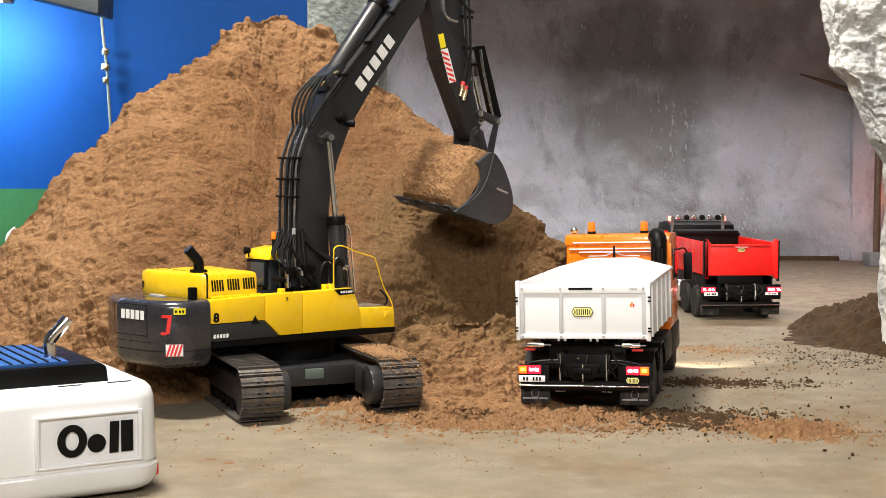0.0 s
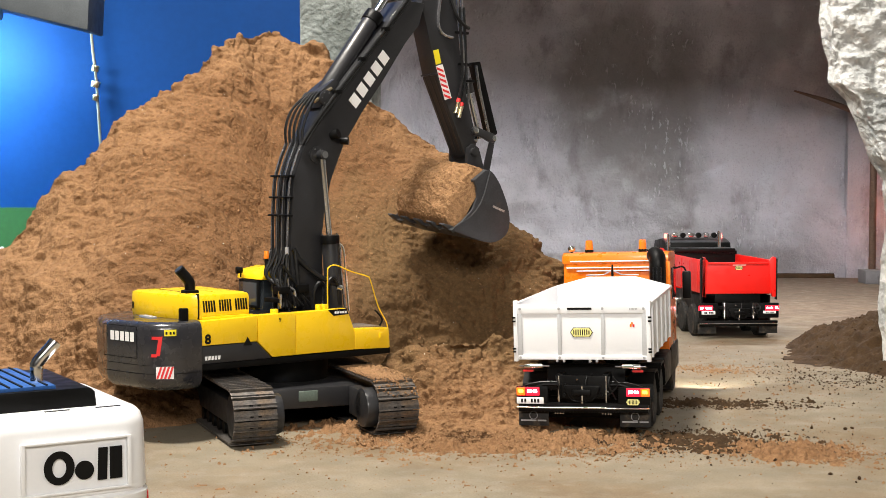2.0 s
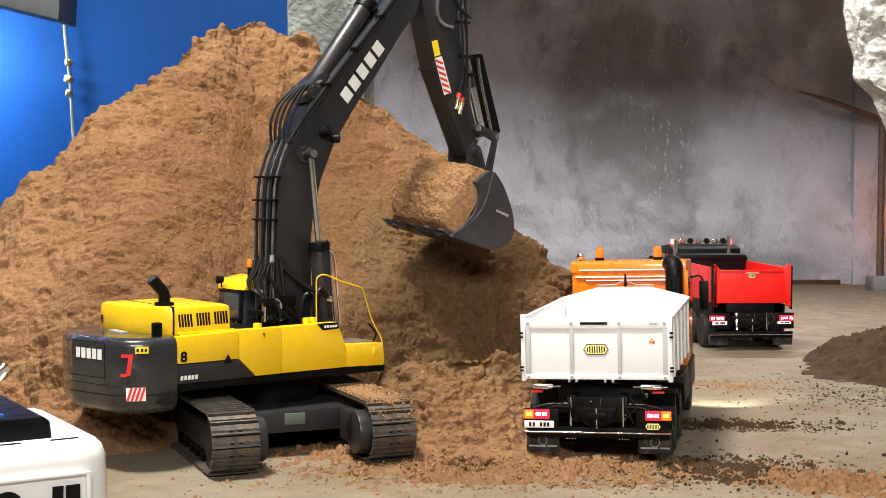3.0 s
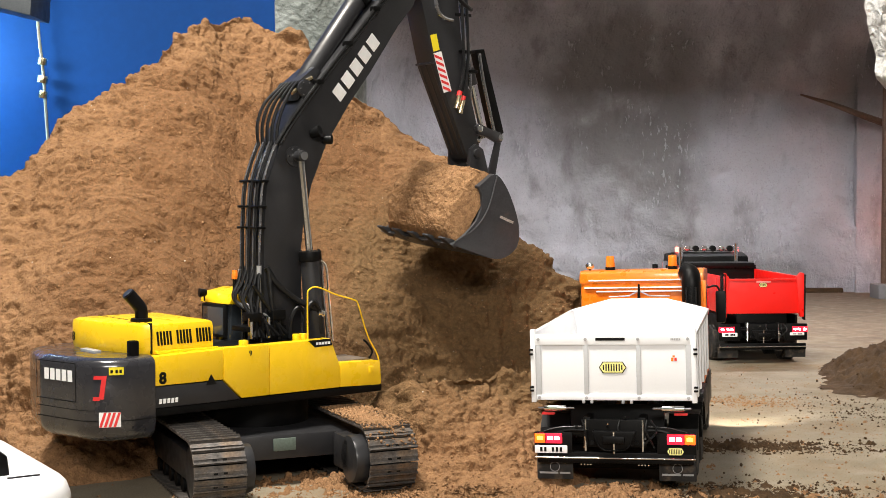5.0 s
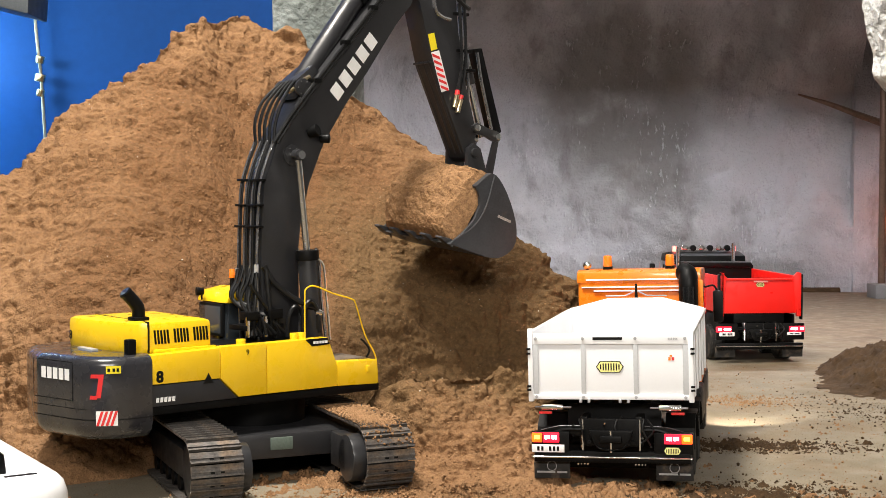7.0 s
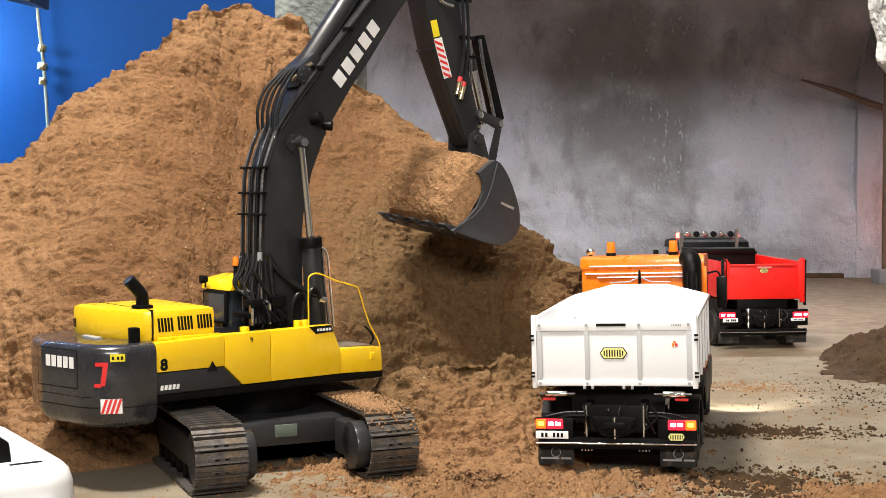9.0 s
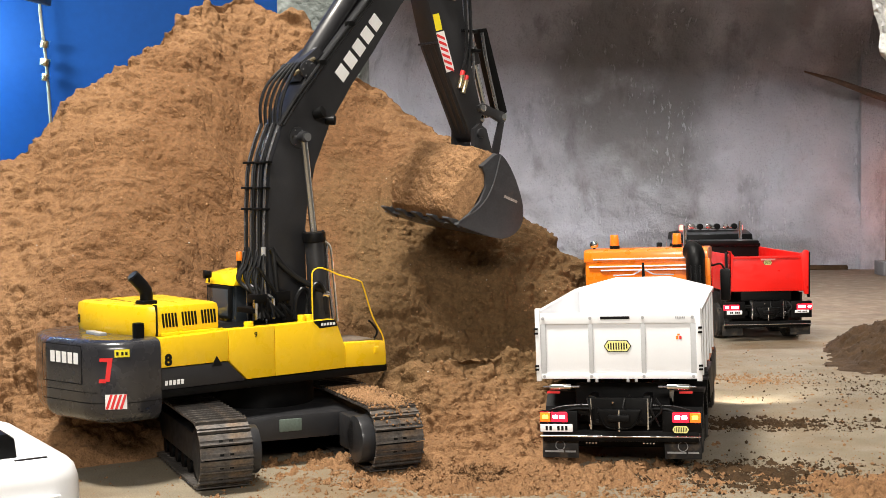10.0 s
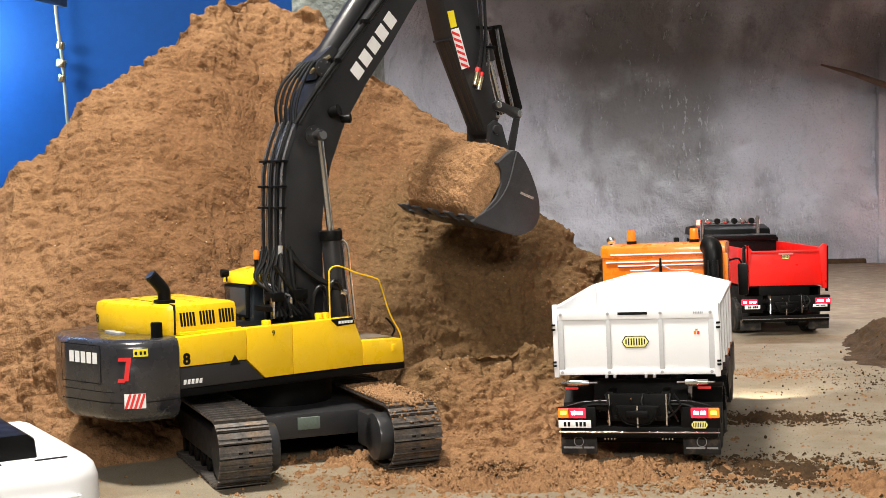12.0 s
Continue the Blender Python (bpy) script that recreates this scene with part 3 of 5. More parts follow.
soil_patch(0.40, 1.70, 0.10, 0.035, 111)


def scatter():
    rng = np.random.RandomState(4)
    n = 9000
    x, y = rng.uniform(-0.35, 1.1, n), rng.uniform(0.95, 2.5, n)
    near = np.exp(-((x - 0.1) / 0.25) ** 2 - ((y - 1.42) / 0.15) ** 2) + 0.5 * np.exp(-((x - 0.5) / 0.3) ** 2 - ((y - 1.6) / 0.5) ** 2) + 0.05
    pick = rng.rand(n) < near
    x, y = x[pick], y[pick]
    s = 0.0004 + 0.0018 * rng.rand(len(x)) ** 8
    z = np.maximum(heap_height(x, y), 0) + 0.3 * s
    tagged(crumbs("sand_crumbs", np.stack([x, y, z], -1), s, CLOD, 5), "loose crumbs of sand strewn over the floor", "crumbs", kind="stuff")
    n = 4500
    x, y = rng.uniform(0.22, 1.0, n), rng.uniform(1.15, 2.4, n)
    near = np.exp(-((x - 0.36) / 0.13) ** 2 - ((y - 1.42) / 0.10) ** 2) + np.exp(-((x - 0.42) / 0.14) ** 2 - ((y - 1.70) / 0.06) ** 2) + 0.7 * np.exp(-((x - 0.85) / 0.2) ** 2 - ((y - 2.1) / 0.25) ** 2) + 0.05
    pick = rng.rand(n) < near
    x, y = x[pick], y[pick]
    s = 0.0004 + 0.0022 * rng.rand(len(x)) ** 7
    tagged(crumbs("soil_crumbs", np.stack([x, y, 0.3 * s + 0.001], -1), s, SOIL, 15), "crumbs of dark soil strewn over the floor", "crumbs", kind="stuff")
    n = 22000
    x, y = rng.uniform(-0.5, 1.0, n), rng.uniform(0.75, 2.6, n)
    dense = step01(fbm(x, y, 7, 4, 170, 0.6), -0.05, 0.35)
    s = 0.0003 + 0.0012 * rng.rand(n) ** 7
    ok = (heap_height(x, y) < 0.0) & (rng.rand(n) < 0.08 + dense)
    for k, m in enumerate((CLOD, GRAIN)):
        pick = ok & (np.arange(n) % 2 == k)
        tagged(crumbs("floor_grit", np.stack([x, y, 0.3 * s], -1)[pick], s[pick], m, 25 + k, True), "fine sandy grit strewn over the floor", "grit", kind="stuff")
    n = 130
    x, y = rng.uniform(0.30, 0.95, n), rng.uniform(1.2, 2.5, n)
    pick = rng.rand(n) < 0.15 + step01(fbm(x, y, 6, 3, 175, 0.6), 0.0, 0.3)
    s = 0.0008 + 0.0034 * rng.rand(n) ** 5
    tagged(crumbs("soil_clods", np.stack([x, y, 0.35 * s], -1)[pick], s[pick], SOIL, 44), "single clods of dark soil lying on the floor", "clods", kind="stuff")
    for k, (m, spots) in enumerate(((CLOD, ((0.45, 1.335, 0.05, 0.030, 7000), (0.04, 1.395, 0.13, 0.050, 9000), (0.46, 2.08, 0.05, 0.03, 2500), (0.20, 1.34, 0.06, 0.03, 2500))),
                                    (SOIL, ((0.33, 1.40, 0.06, 0.040, 6000), (0.40, 1.70, 0.07, 0.022, 4000), (0.70, 1.98, 0.12, 0.08, 3500))))):
        c = np.concatenate([np.array((sx, sy)) + rng.randn(num, 2) * (wx, wy) for sx, sy, wx, wy, num in spots])
        c = c + 0.02 * np.stack([fbm(c[:, 0], c[:, 1], 22, 3, 150), fbm(c[:, 0], c[:, 1], 22, 3, 160)], -1)
        z = np.maximum(heap_height(c[:, 0], c[:, 1]), 0)
        s = 0.0003 + 0.0021 * rng.rand(len(c)) ** 8
        tagged(crumbs("spilled_sand" if k == 0 else "spilled_soil", np.c_[c, z + 0.3 * s], s, m, 35 + k, True), "loose grains spilled in patches on the floor", "crumbs", kind="stuff")
    flat = HEAP[90:650, 40:760].reshape(-1, 3)
    flat = flat[flat[:, 2] > 0.012]
    for k, (n, m) in enumerate(((15000, CLOD), (12000, GRAIN), (700, STONEGREY))):
        p = flat[rng.randint(0, len(flat), n)] + rng.uniform(-0.0006, 0.0006, (n, 3))
        s = (0.0004 + 0.0014 * rng.rand(n) ** 7) * (0.6 if k == 2 else 1)
        tagged(crumbs("sand_clods", p, s, m, 6 + k), "lumps and grains of sand lying on the heap's face", "clods", kind="stuff")


scatter()

# ---- excavator ----
EX = thing("excavator", "yellow and dark grey crawler excavator model with loaded bucket", "excavator", pose(-0.2272, 1.5766, 0, 0, 0, 39.57))
UC = pose(-0.0075, -0.0290, 0, 0, 0, 74.5)


def placed(ob, m):
    ob.matrix_basis = m
    return ob


def shoe_mesh():
    w = 0.0275
    b = box(-0.0062, 0.0062, -w, w, 0, 0.0022, 0.0004)
    box(-0.0060, -0.0042, -w, w, 0.0022, 0.0046, 0.0, bm=b)
    box(-0.0008, 0.0006, -w, w, 0.0022, 0.0036, 0.0, bm=b)
    n0 = len(b.faces)
    for y in (-0.0052, 0.0052):
        box(-0.0030, -0.0006, y - 0.0022, y + 0.0022, 0.0012, 0.0027, 0.0, bm=b)
    b.faces.ensure_lookup_table()
    for f in b.faces[n0:]:
        f.material_index = 1
    bmesh.ops.recalc_face_normals(b, faces=b.faces)
    me = bpy.data.meshes.new("track_shoe")
    b.to_mesh(me)
    b.free()
    me.materials.append(STEEL)
    me.materials.append(MARKB)
    return me


def track_point(s, straight, r):
    """Place and turn along the track's loop, in its plane: x along, z up."""
    loop = 2 * straight + 2 * math.pi * r
    s = s % loop
    if s < straight:
        return -straight / 2 + s, r, 0.0
    s -= straight
    if s < math.pi * r:
        a = s / r
        return straight / 2 + r * math.sin(a), r * math.cos(a), a
    s -= math.pi * r
    if s < straight:
        return straight / 2 - s, -r, math.pi
    a = (s - straight) / r
    return -straight / 2 - r * math.sin(a), -r * math.cos(a), math.pi + a


def crawler(y, shoe):
    straight, r, zc = 0.302, 0.0335, 0.038
    tr = part("track_frame", box(-0.150, 0.150, y - 0.020, y + 0.020, 0.022, 0.054, 0.004), GREY, EX, "dark grey crawler frame")
    placed(tr, UC)
    loop = 2 * straight + 2 * math.pi * r
    n = 62
    for i in range(n):
        x, z, a = track_point(i * loop / n, straight, r - 0.001)
        s = new("track_shoe", shoe)
        s.parent = tr
        s.matrix_basis = pose(x, y, zc + z, 0, math.degrees(a), 0)
    for i in range(9):
        x = -0.12 + 0.03 * i
        part("roller", cyl((x, y - 0.018, 0.014), (x, y + 0.018, 0.014), 0.0085, seg=14), BLACK, tr)
    for x, nm in ((-0.151, "sprocket"), (0.151, "idler")):
        part(nm, cyl((x, y - 0.022, zc), (x, y + 0.022, zc), 0.029, seg=24, bevel=0.002), GREY, tr)
    inner = -1 if y > 0 else 1
    hub = cyl((-0.151, y + inner * 0.022, zc), (-0.151, y + inner * 0.040, zc), 0.026, seg=24, bevel=0.003)
    box(-0.151, -0.10, y + inner * 0.022, y + inner * 0.040, 0.022, 0.060, 0.003, bm=hub)
    part("travel_motor", hub, GREY, tr, "dark grey travel motor housing")


SHOE = shoe_mesh()
crawler(0.099, SHOE)
crawler(-0.091, SHOE)
placed(part("car_body", prism([(-0.085, 0.030), (0.085, 0.030), (0.085, 0.058), (-0.085, 0.058)], -0.08, 0.08, 0.004), GREY, EX, "dark grey undercarriage cross body"), UC)
placed(part("cover_plate", box(-0.0875, -0.085, -0.012, 0.014, 0.040, 0.054, 0.001), material("grey_green", (0.10, 0.13, 0.11), 0.5), EX, "grey-green square cover plate"), UC)
part("swing_ring", cyl((0, 0, 0.055), (0, 0, 0.095), 0.062, seg=36, bevel=0.003), BLACK, EX)

# upper body
part("deck", box(-0.19, 0.118, -0.0935, 0.0935, 0.091, 0.100, 0.002), BLACK, EX, "black deck frame")
part("machine_room", box(-0.18, 0.040, -0.085, 0.016, 0.100, 0.1525, 0.002), BLACK, EX)
part("machine_room", box(-0.18, -0.045, 0.016, 0.085, 0.100, 0.1525, 0.002), BLACK, EX)


def panel(name, pts, mat, label="", side=-1):
    return part(name, prism(pts, side * 0.080, side * 0.0945, 0.0012), mat, EX, label)


for side in (-1, 1):
    panel("side_panel", [(-0.180, 0.1235), (-0.0985, 0.1235), (-0.0985, 0.157), (-0.180, 0.155)], YELLOW, "yellow side panel", side)
    panel("side_panel", [(-0.180, 0.100), (-0.0765, 0.100), (-0.0995, 0.1228), (-0.180, 0.1228)], GREY, "dark grey lower side panel", side)
    panel("side_panel", [(-0.0755, 0.101), (-0.0395, 0.101), (-0.0395, 0.158), (-0.0978, 0.158), (-0.0978, 0.1228)], YELLOW, "yellow side panel", side)
    if side < 0:
        panel("side_panel", [(-0.0388, 0.101), (0.0565, 0.101), (0.0565, 0.126), (0.0435, 0.159), (-0.0388, 0.158)], YELLOW, "yellow side panel")
        panel("front_box", [(0.057, 0.101), (0.115, 0.099), (0.113, 0.128), (0.057, 0.130)], YELLOW, "yellow front tool box")
part("tool_box_top", box(0.045, 0.112, -0.085, -0.028, 0.100, 0.1275, 0.002), BLACK, EX)
part("step_plate", box(0.046, 0.108, -0.082, -0.030, 0.128, 0.130, 0.0005), material("grip_plate", (0.12, 0.09, 0.065), 0.8, spread=0.3, bump=0.0005), EX, "dirty anti-slip step plate")
for x in (0.006, 0.015):
    part("filler_cap", cyl((x, -0.080, 0.157), (x, -0.080, 0.1655), 0.0048, seg=14, bevel=0.0008), YELLOW, EX)
part("filler_cap", cyl((-0.066, -0.083, 0.157), (-0.066, -0.083, 0.1635), 0.0055, seg=14, bevel=0.001), YELLOW, EX)
part("lock", box(0.098, 0.104, -0.0965, -0.093, 0.114, 0.122, 0.0006), YELLOW, EX)

# engine hood with louvres
part("hood", prism([(-0.100, -0.080), (-0.172, -0.080), (-0.187, -0.072), (-0.203, -0.020), (-0.2085, 0.030), (-0.2085, 0.052), (-0.100, 0.052)], 0.153, 0.1885, 0.0075, axis="z"), YELLOW, EX, "rounded yellow engine hood")
part("hood_seam", box(-0.1765, -0.1755, -0.0802, 0.050, 0.156, 0.1889, 0.0002), MARKB, EX)
part("ledge_box", box(-0.2190, -0.2100, -0.030, 0.004, 0.1545, 0.1585, 0.001), TRIMGREY, EX, "small silver box on the ledge")
part("hood_rim", box(-0.172, -0.097, -0.0825, -0.078, 0.1555, 0.159, 0.001), YELLOW, EX)
for g in range(3):
    for k in range(5):
        x = -0.1695 + g * 0.0235 + k * 0.0038
        part("louvre", prism([(x, 0.1645 + 0.0005 * g), (x + 0.002, 0.1645 + 0.0005 * g), (x + 0.0005, 0.1795 + 0.0005 * g), (x - 0.0015, 0.1795 + 0.0005 * g)], -0.0812, -0.0795, 0.0), MARKB, EX)
part("exhaust", tube([(-0.174, -0.052, 0.184), (-0.174, -0.052, 0.197), (-0.1755, -0.052, 0.204), (-0.185, -0.051, 0.2155), (-0.189, -0.051, 0.2195)], 0.0070, 18), BLACK, EX, "bent black exhaust pipe")
part("exhaust_mouth", cyl((-0.1890, -0.051, 0.2194), (-0.1898, -0.051, 0.2203), 0.0058, seg=18), HOSE, EX)
part("exhaust_foot", box(-0.183, -0.165, -0.061, -0.043, 0.186, 0.1925, 0.002), BLACK, EX)
part("rear_camera", box(-0.203, -0.193, -0.085, -0.075, 0.152, 0.172, 0.002), BLACK, EX)


# counterweight: a rounded plan lofted upward
def cw_plan(u, grow=0.0):
    """A point of the plan outline, u metres from the side's front edge round to the rear middle, and the outward way."""
    side_len, r = 0.022, 0.052
    arc = r * math.pi / 2 * 0.86
    a_end = math.pi / 2 * 0.86
    hw = 0.0965
    if u < side_len:
        p, nrm = Vector((-0.181 - u, -hw)), Vector((0, -1))
    elif u < side_len + arc:
        a = (u - side_len) / r
        p = Vector((-0.181 - side_len - r * math.sin(a), -hw + r - r * math.cos(a)))
        nrm = Vector((-math.sin(a), -math.cos(a)))
    else:
        a = a_end
        p = Vector((-0.181 - side_len - r * math.sin(a), -hw + r - r * math.cos(a)))
        d = Vector((-math.cos(a), math.sin(a)))
        p = p + d * (u - side_len - arc)
        nrm = Vector((-math.sin(a), -math.cos(a)))
    return p + nrm * grow, nrm


CW_HALF = 0.022 + 0.052 * math.pi / 2 * 0.86 + (0.0965 - 0.052 + 0.052 * math.cos(math.pi / 2 * 0.86)) / math.sin(math.pi / 2 * 0.86)


def cw_ring(z, grow):
    pts = [cw_plan(CW_HALF * k / 30, grow)[0] for k in range(31)]
    ring = [(p.x, p.y, z) for p in pts] + [(p.x, -p.y, z) for p in pts[-2::-1]]
    return ring


rings = [cw_ring(z, g) for z, g in ((0.0670, -0.024), (0.0690, -0.013), (0.0730, -0.006), (0.0790, -0.0018), (0.086, 0), (0.146, 0), (0.151, -0.0012), (0.1545, -0.005), (0.156, -0.012))]
part("counterweight", loft(rings), CWGREY, EX, "glossy dark grey rounded counterweight")


def cw_patch(name, u0, u1, z0, z1, mat, slant=0.0, lift=0.0006, parent=EX, n=6):
    b = bmesh.new()
    rows = []
    for k in range(n + 1):
        f = k / n
        lo, hi = cw_plan(u0 + (u1 - u0) * f, lift)[0], cw_plan(u0 + (u1 - u0) * f - slant, lift)[0]
        rows.append((b.verts.new((lo.x, lo.y, z0)), b.verts.new((hi.x, hi.y, z1))))
    for (a, c), (d, e) in zip(rows, rows[1:]):
        b.faces.new((a, d, e, c))
    return part(name, b, mat, parent)


for k in range(5):
    u = 0.141 - k * 0.0100
    cw_patch("name_mark", u - 0.0078, u, 0.1305, 0.1425, MARKW, n=2)
cw_patch("warning_label", 0.035, 0.050, 0.1390, 0.1470, MARKY)
for u in (0.037, 0.041, 0.046):
    cw_patch("label_mark", u, u + 0.0025, 0.1410, 0.1445, MARKB, lift=0.0009, n=2)
cw_patch("red_mark", 0.0555, 0.0605, 0.114, 0.1385, MARKR, slant=0.0035)
cw_patch("red_mark", 0.054, 0.066, 0.1345, 0.1385, MARKR, slant=0.0006)
cw_patch("red_mark", 0.0595, 0.067, 0.1125, 0.1165, MARKR, slant=0.0006)
cw_patch("hazard_board", 0.0385, 0.0605, 0.0850, 0.1005, MARKW, lift=0.0005)
for k in range(4):
    cw_patch("hazard_stripe", 0.0435 + 0.0047 * k, 0.0462 + 0.0047 * k, 0.0852, 0.1003, MARKR, slant=0.0050, lift=0.0009, n=3)
for z0, z1 in ((0.1095, 0.1105), (0.1495, 0.1503)):
    cw_patch("panel_rim", 0.088, 0.155, z0, z1, MARKB, lift=0.0004, n=8)

for u in (0.088, 0.1545):
    cw_patch("panel_rim", u, u + 0.0009, 0.1095, 0.1503, MARKB, lift=0.0004, n=2)
cw_patch("rear_groove", 0.0, 0.155, 0.0905, 0.0915, MARKB, lift=0.0003, n=40)
cw_patch("rear_groove", 0.0685, 0.155, 0.1015, 0.1022, MARKB, lift=0.0003, n=24)

side_face = Matrix(((1, 0, 0, 0), (0, 0, -1, 0), (0, 1, 0, 0), (0, 0, 0, 1)))
letters("number_eight", "8", 0.0118, Matrix.Translation((-0.1715, -0.0949, 0.1260)) @ side_face, MARKB, EX, bold=0.0007)
letters("number_nine", "9", 0.006, Matrix.Translation((-0.064, -0.0949, 0.147)) @ side_face, MARKB, EX)
letters("number_eight", "8", 0.0100, Matrix.Translation((-0.2091, 0.043, 0.1635)) @ Matrix.Rotation(radians(-90), 4, "Z") @ side_face, MARKB, EX)
part("warning_triangle", prism([(-0.120, 0.1195), (-0.107, 0.1195), (-0.1135, 0.1305)], -0.0952, -0.0944, 0), MARKB, EX)
for k in range(5):
    x = -0.176 + 0.0047 * k
    part("type_mark", prism([(x, 0.1045), (x + 0.0030, 0.1045), (x + 0.0036, 0.1095), (x + 0.0006, 0.1095)], -0.0952, -0.0944, 0), MARKW, EX)
part("name_plate", prism([(0.012, 0.1585), (0.0425, 0.1588), (0.0455, 0.151), (0.021, 0.150)], -0.0953, -0.0944, 0), MARKB, EX)
for k in range(5):
    part("name_mark", prism([(0.0225 + 0.0041 * k, 0.1528), (0.0256 + 0.0041 * k, 0.1528), (0.0256 + 0.0041 * k, 0.1558), (0.0225 + 0.0041 * k, 0.1558)], -0.0957, -0.0950, 0), MARKW, EX)

# cab
cab_ob = part("cab", prism([(-0.022, 0.100), (0.085, 0.100), (0.098, 0.130), (0.080, 0.196), (-0.018, 0.196)], 0.024, 0.090, 0.004), GLASS, EX, "dark-windowed driver cab")
part("cab_roof", prism([(-0.024, 0.194), (0.082, 0.194), (0.078, 0.207), (0.010, 0.212), (-0.018, 0.207)], 0.021, 0.093, 0.004), YELLOW, cab_ob, "yellow cab roof")
part("cab_post", box(0.004, 0.012, 0.0225, 0.026, 0.100, 0.198, 0.001), YELLOW, cab_ob)
part("cab_base", box(-0.024, 0.086, 0.0225, 0.0915, 0.100, 0.150, 0.002), GREY, cab_ob)
part("rear_window", box(-0.0245, -0.0205, 0.034, 0.082, 0.157, 0.190, 0.001), material("grey_glass", (0.055, 0.062, 0.070), 0.12, spread=0.02, coat=0.4), cab_ob, "grey rear window")
part("window_seal", box(-0.0240, -0.0195, 0.031, 0.085, 0.154, 0.193, 0.001), MARKB, cab_ob)
part("work_lamp", cyl((-0.034, 0.074, 0.2065), (-0.025, 0.072, 0.2065), 0.0055, 0.0042, seg=16, bevel=0.0008), BLACK, cab_ob)
part("lamp_stem", cyl((-0.026, 0.075, 0.196), (-0.026, 0.075, 0.204), 0.0012, seg=8), BLACK, cab_ob)
bc = part("beacon", cyl((-0.010, 0.030, 0.224), (-0.010, 0.030, 0.235), 0.0038, 0.0032, seg=16, bevel=0.001), AMBER, EX, "orange beacon on a black stem")
part("beacon_stem", cyl((-0.010, 0.030, 0.200), (-0.010, 0.030, 0.2245), 0.0026, seg=12), BLACK, bc)

# boom, stick and bucket
part("boom", prism([(0.004, 0.105), (-0.001, 0.224), (0.000, 0.290), (0.004, 0.337), (0.023, 0.387), (0.055, 0.440), (0.105, 0.496), (0.165, 0.563), (0.197, 0.602),
                    (0.236, 0.600), (0.224, 0.566), (0.200, 0.539), (0.156, 0.478), (0.121, 0.434), (0.088, 0.385), (0.067, 0.337), (0.055, 0.289), (0.051, 0.256), (0.052, 0.200), (0.048, 0.105)],
                   -0.022, 0.022, 0.0018), GREY, EX, "dark grey cranked boom")
for k in range(5):
    c = Vector((0.1335, 0, 0.4825)) + Vector((0.0615, 0, 0.077)).normalized() * (k - 2) * 0.0205
    m = Matrix.Translation((c.x, -0.0224, c.z)) @ Matrix.Rotation(-math.atan2(0.077, 0.0615), 4, "Y")
    placed(part("name_mark", prism([(-0.0083, -0.0085), (0.0068, -0.0085), (0.0083, 0.0085), (-0.0068, 0.0085)], -0.0004, 0.0004, 0.0002), MARKW, EX, "white lettering mark"), m)
for s in (-1, 1):
    y = s * 0.036
    ram = part("boom_ram", cyl((0.064, y, 0.128), (0.054, y, 0.256), 0.0118, seg=22, bevel=0.001), GREY, EX, "dark grey hydraulic ram")
    part("ram_collar", cyl((0.0547, y, 0.246), (0.054, y, 0.258), 0.0138, seg=22, bevel=0.001), BLACK, ram)
    part("ram_rod", cyl((0.054, y, 0.256), (0.042, y, 0.371), 0.0042, seg=14), CHROME, ram, "chrome piston rod")
    part("ram_eye", cyl((0.042, y - 0.006, 0.371), (0.042, y + 0.006, 0.371), 0.0068, seg=20, bevel=0.001), GREY, ram)
    part("ram_pipe", tube([(0.082, y, 0.14), (0.0745, y, 0.20), (0.070, y, 0.246), (0.058, y, 0.25)], 0.0022), PIPE, ram)
part("boom_pin", cyl((0.042, -0.0445, 0.371), (0.042, 0.0445, 0.371), 0.005, seg=16), CHROME, EX)
sr = part("stick_ram", cyl((0.068, 0, 0.459), (0.158, 0, 0.578), 0.0125, seg=22, bevel=0.001), GREY, EX, "dark grey stick ram on the boom")
part("ram_collar", cyl((0.150, 0, 0.567), (0.160, 0, 0.580), 0.0145, seg=22, bevel=0.001), BLACK, sr)
part("ram_rod", cyl((0.158, 0, 0.578), (0.212, 0, 0.650), 0.005, seg=14), CHROME, sr)
part("ram_bracket", prism([(0.050, 0.438), (0.085, 0.474), (0.075, 0.480), (0.052, 0.462)], -0.018, 0.018, 0.001), GREY, sr)

# hydraulic pipes and hoses up the boom
for k in range(7):
    y = -0.021 + 0.007 * k
    o = -0.0045 - 0.002 * (k % 2)
    part("hydraulic_pipe", tube([(0.000 + o, y, 0.150), (-0.001 + o, y, 0.20), (-0.002 + o, y, 0.25), (0.000 + o, y, 0.305), (0.003 + o, y, 0.337), (0.012 + o, y, 0.365), (0.022 + o, y, 0.388)], 0.0017, 8), PIPE if k % 2 == 0 else HOSE, EX, "grey hydraulic pipe")
for k in range(5):
    y = -0.020 + 0.010 * k
    part("hose", tube([(0.018, y, 0.384), (0.021 - 0.001 * k, y, 0.41), (0.031 - 0.001 * k, y, 0.435), (0.046, y * 0.8, 0.455), (0.064, y * 0.7, 0.468)], 0.002, 8), HOSE, EX, "black hydraulic hose")
for z, x in ((0.285, 0.0), (0.340, 0.004), (0.310, 0.001)):
    for y0, y1 in ((-0.0245, -0.004), (0.004, 0.0245)):
        part("pipe_clamp", box(x - 0.010, x + 0.001, y0, y1, z, z + 0.0028, 0.0006), BLACK, EX)
part("hose", tube([(0.000, -0.026, 0.24), (0.010, -0.030, 0.222), (0.030, -0.036, 0.204), (0.050, -0.044, 0.192), (0.060, -0.046, 0.186), (0.064, -0.046, 0.160)], 0.0036, 10), HOSE, EX)
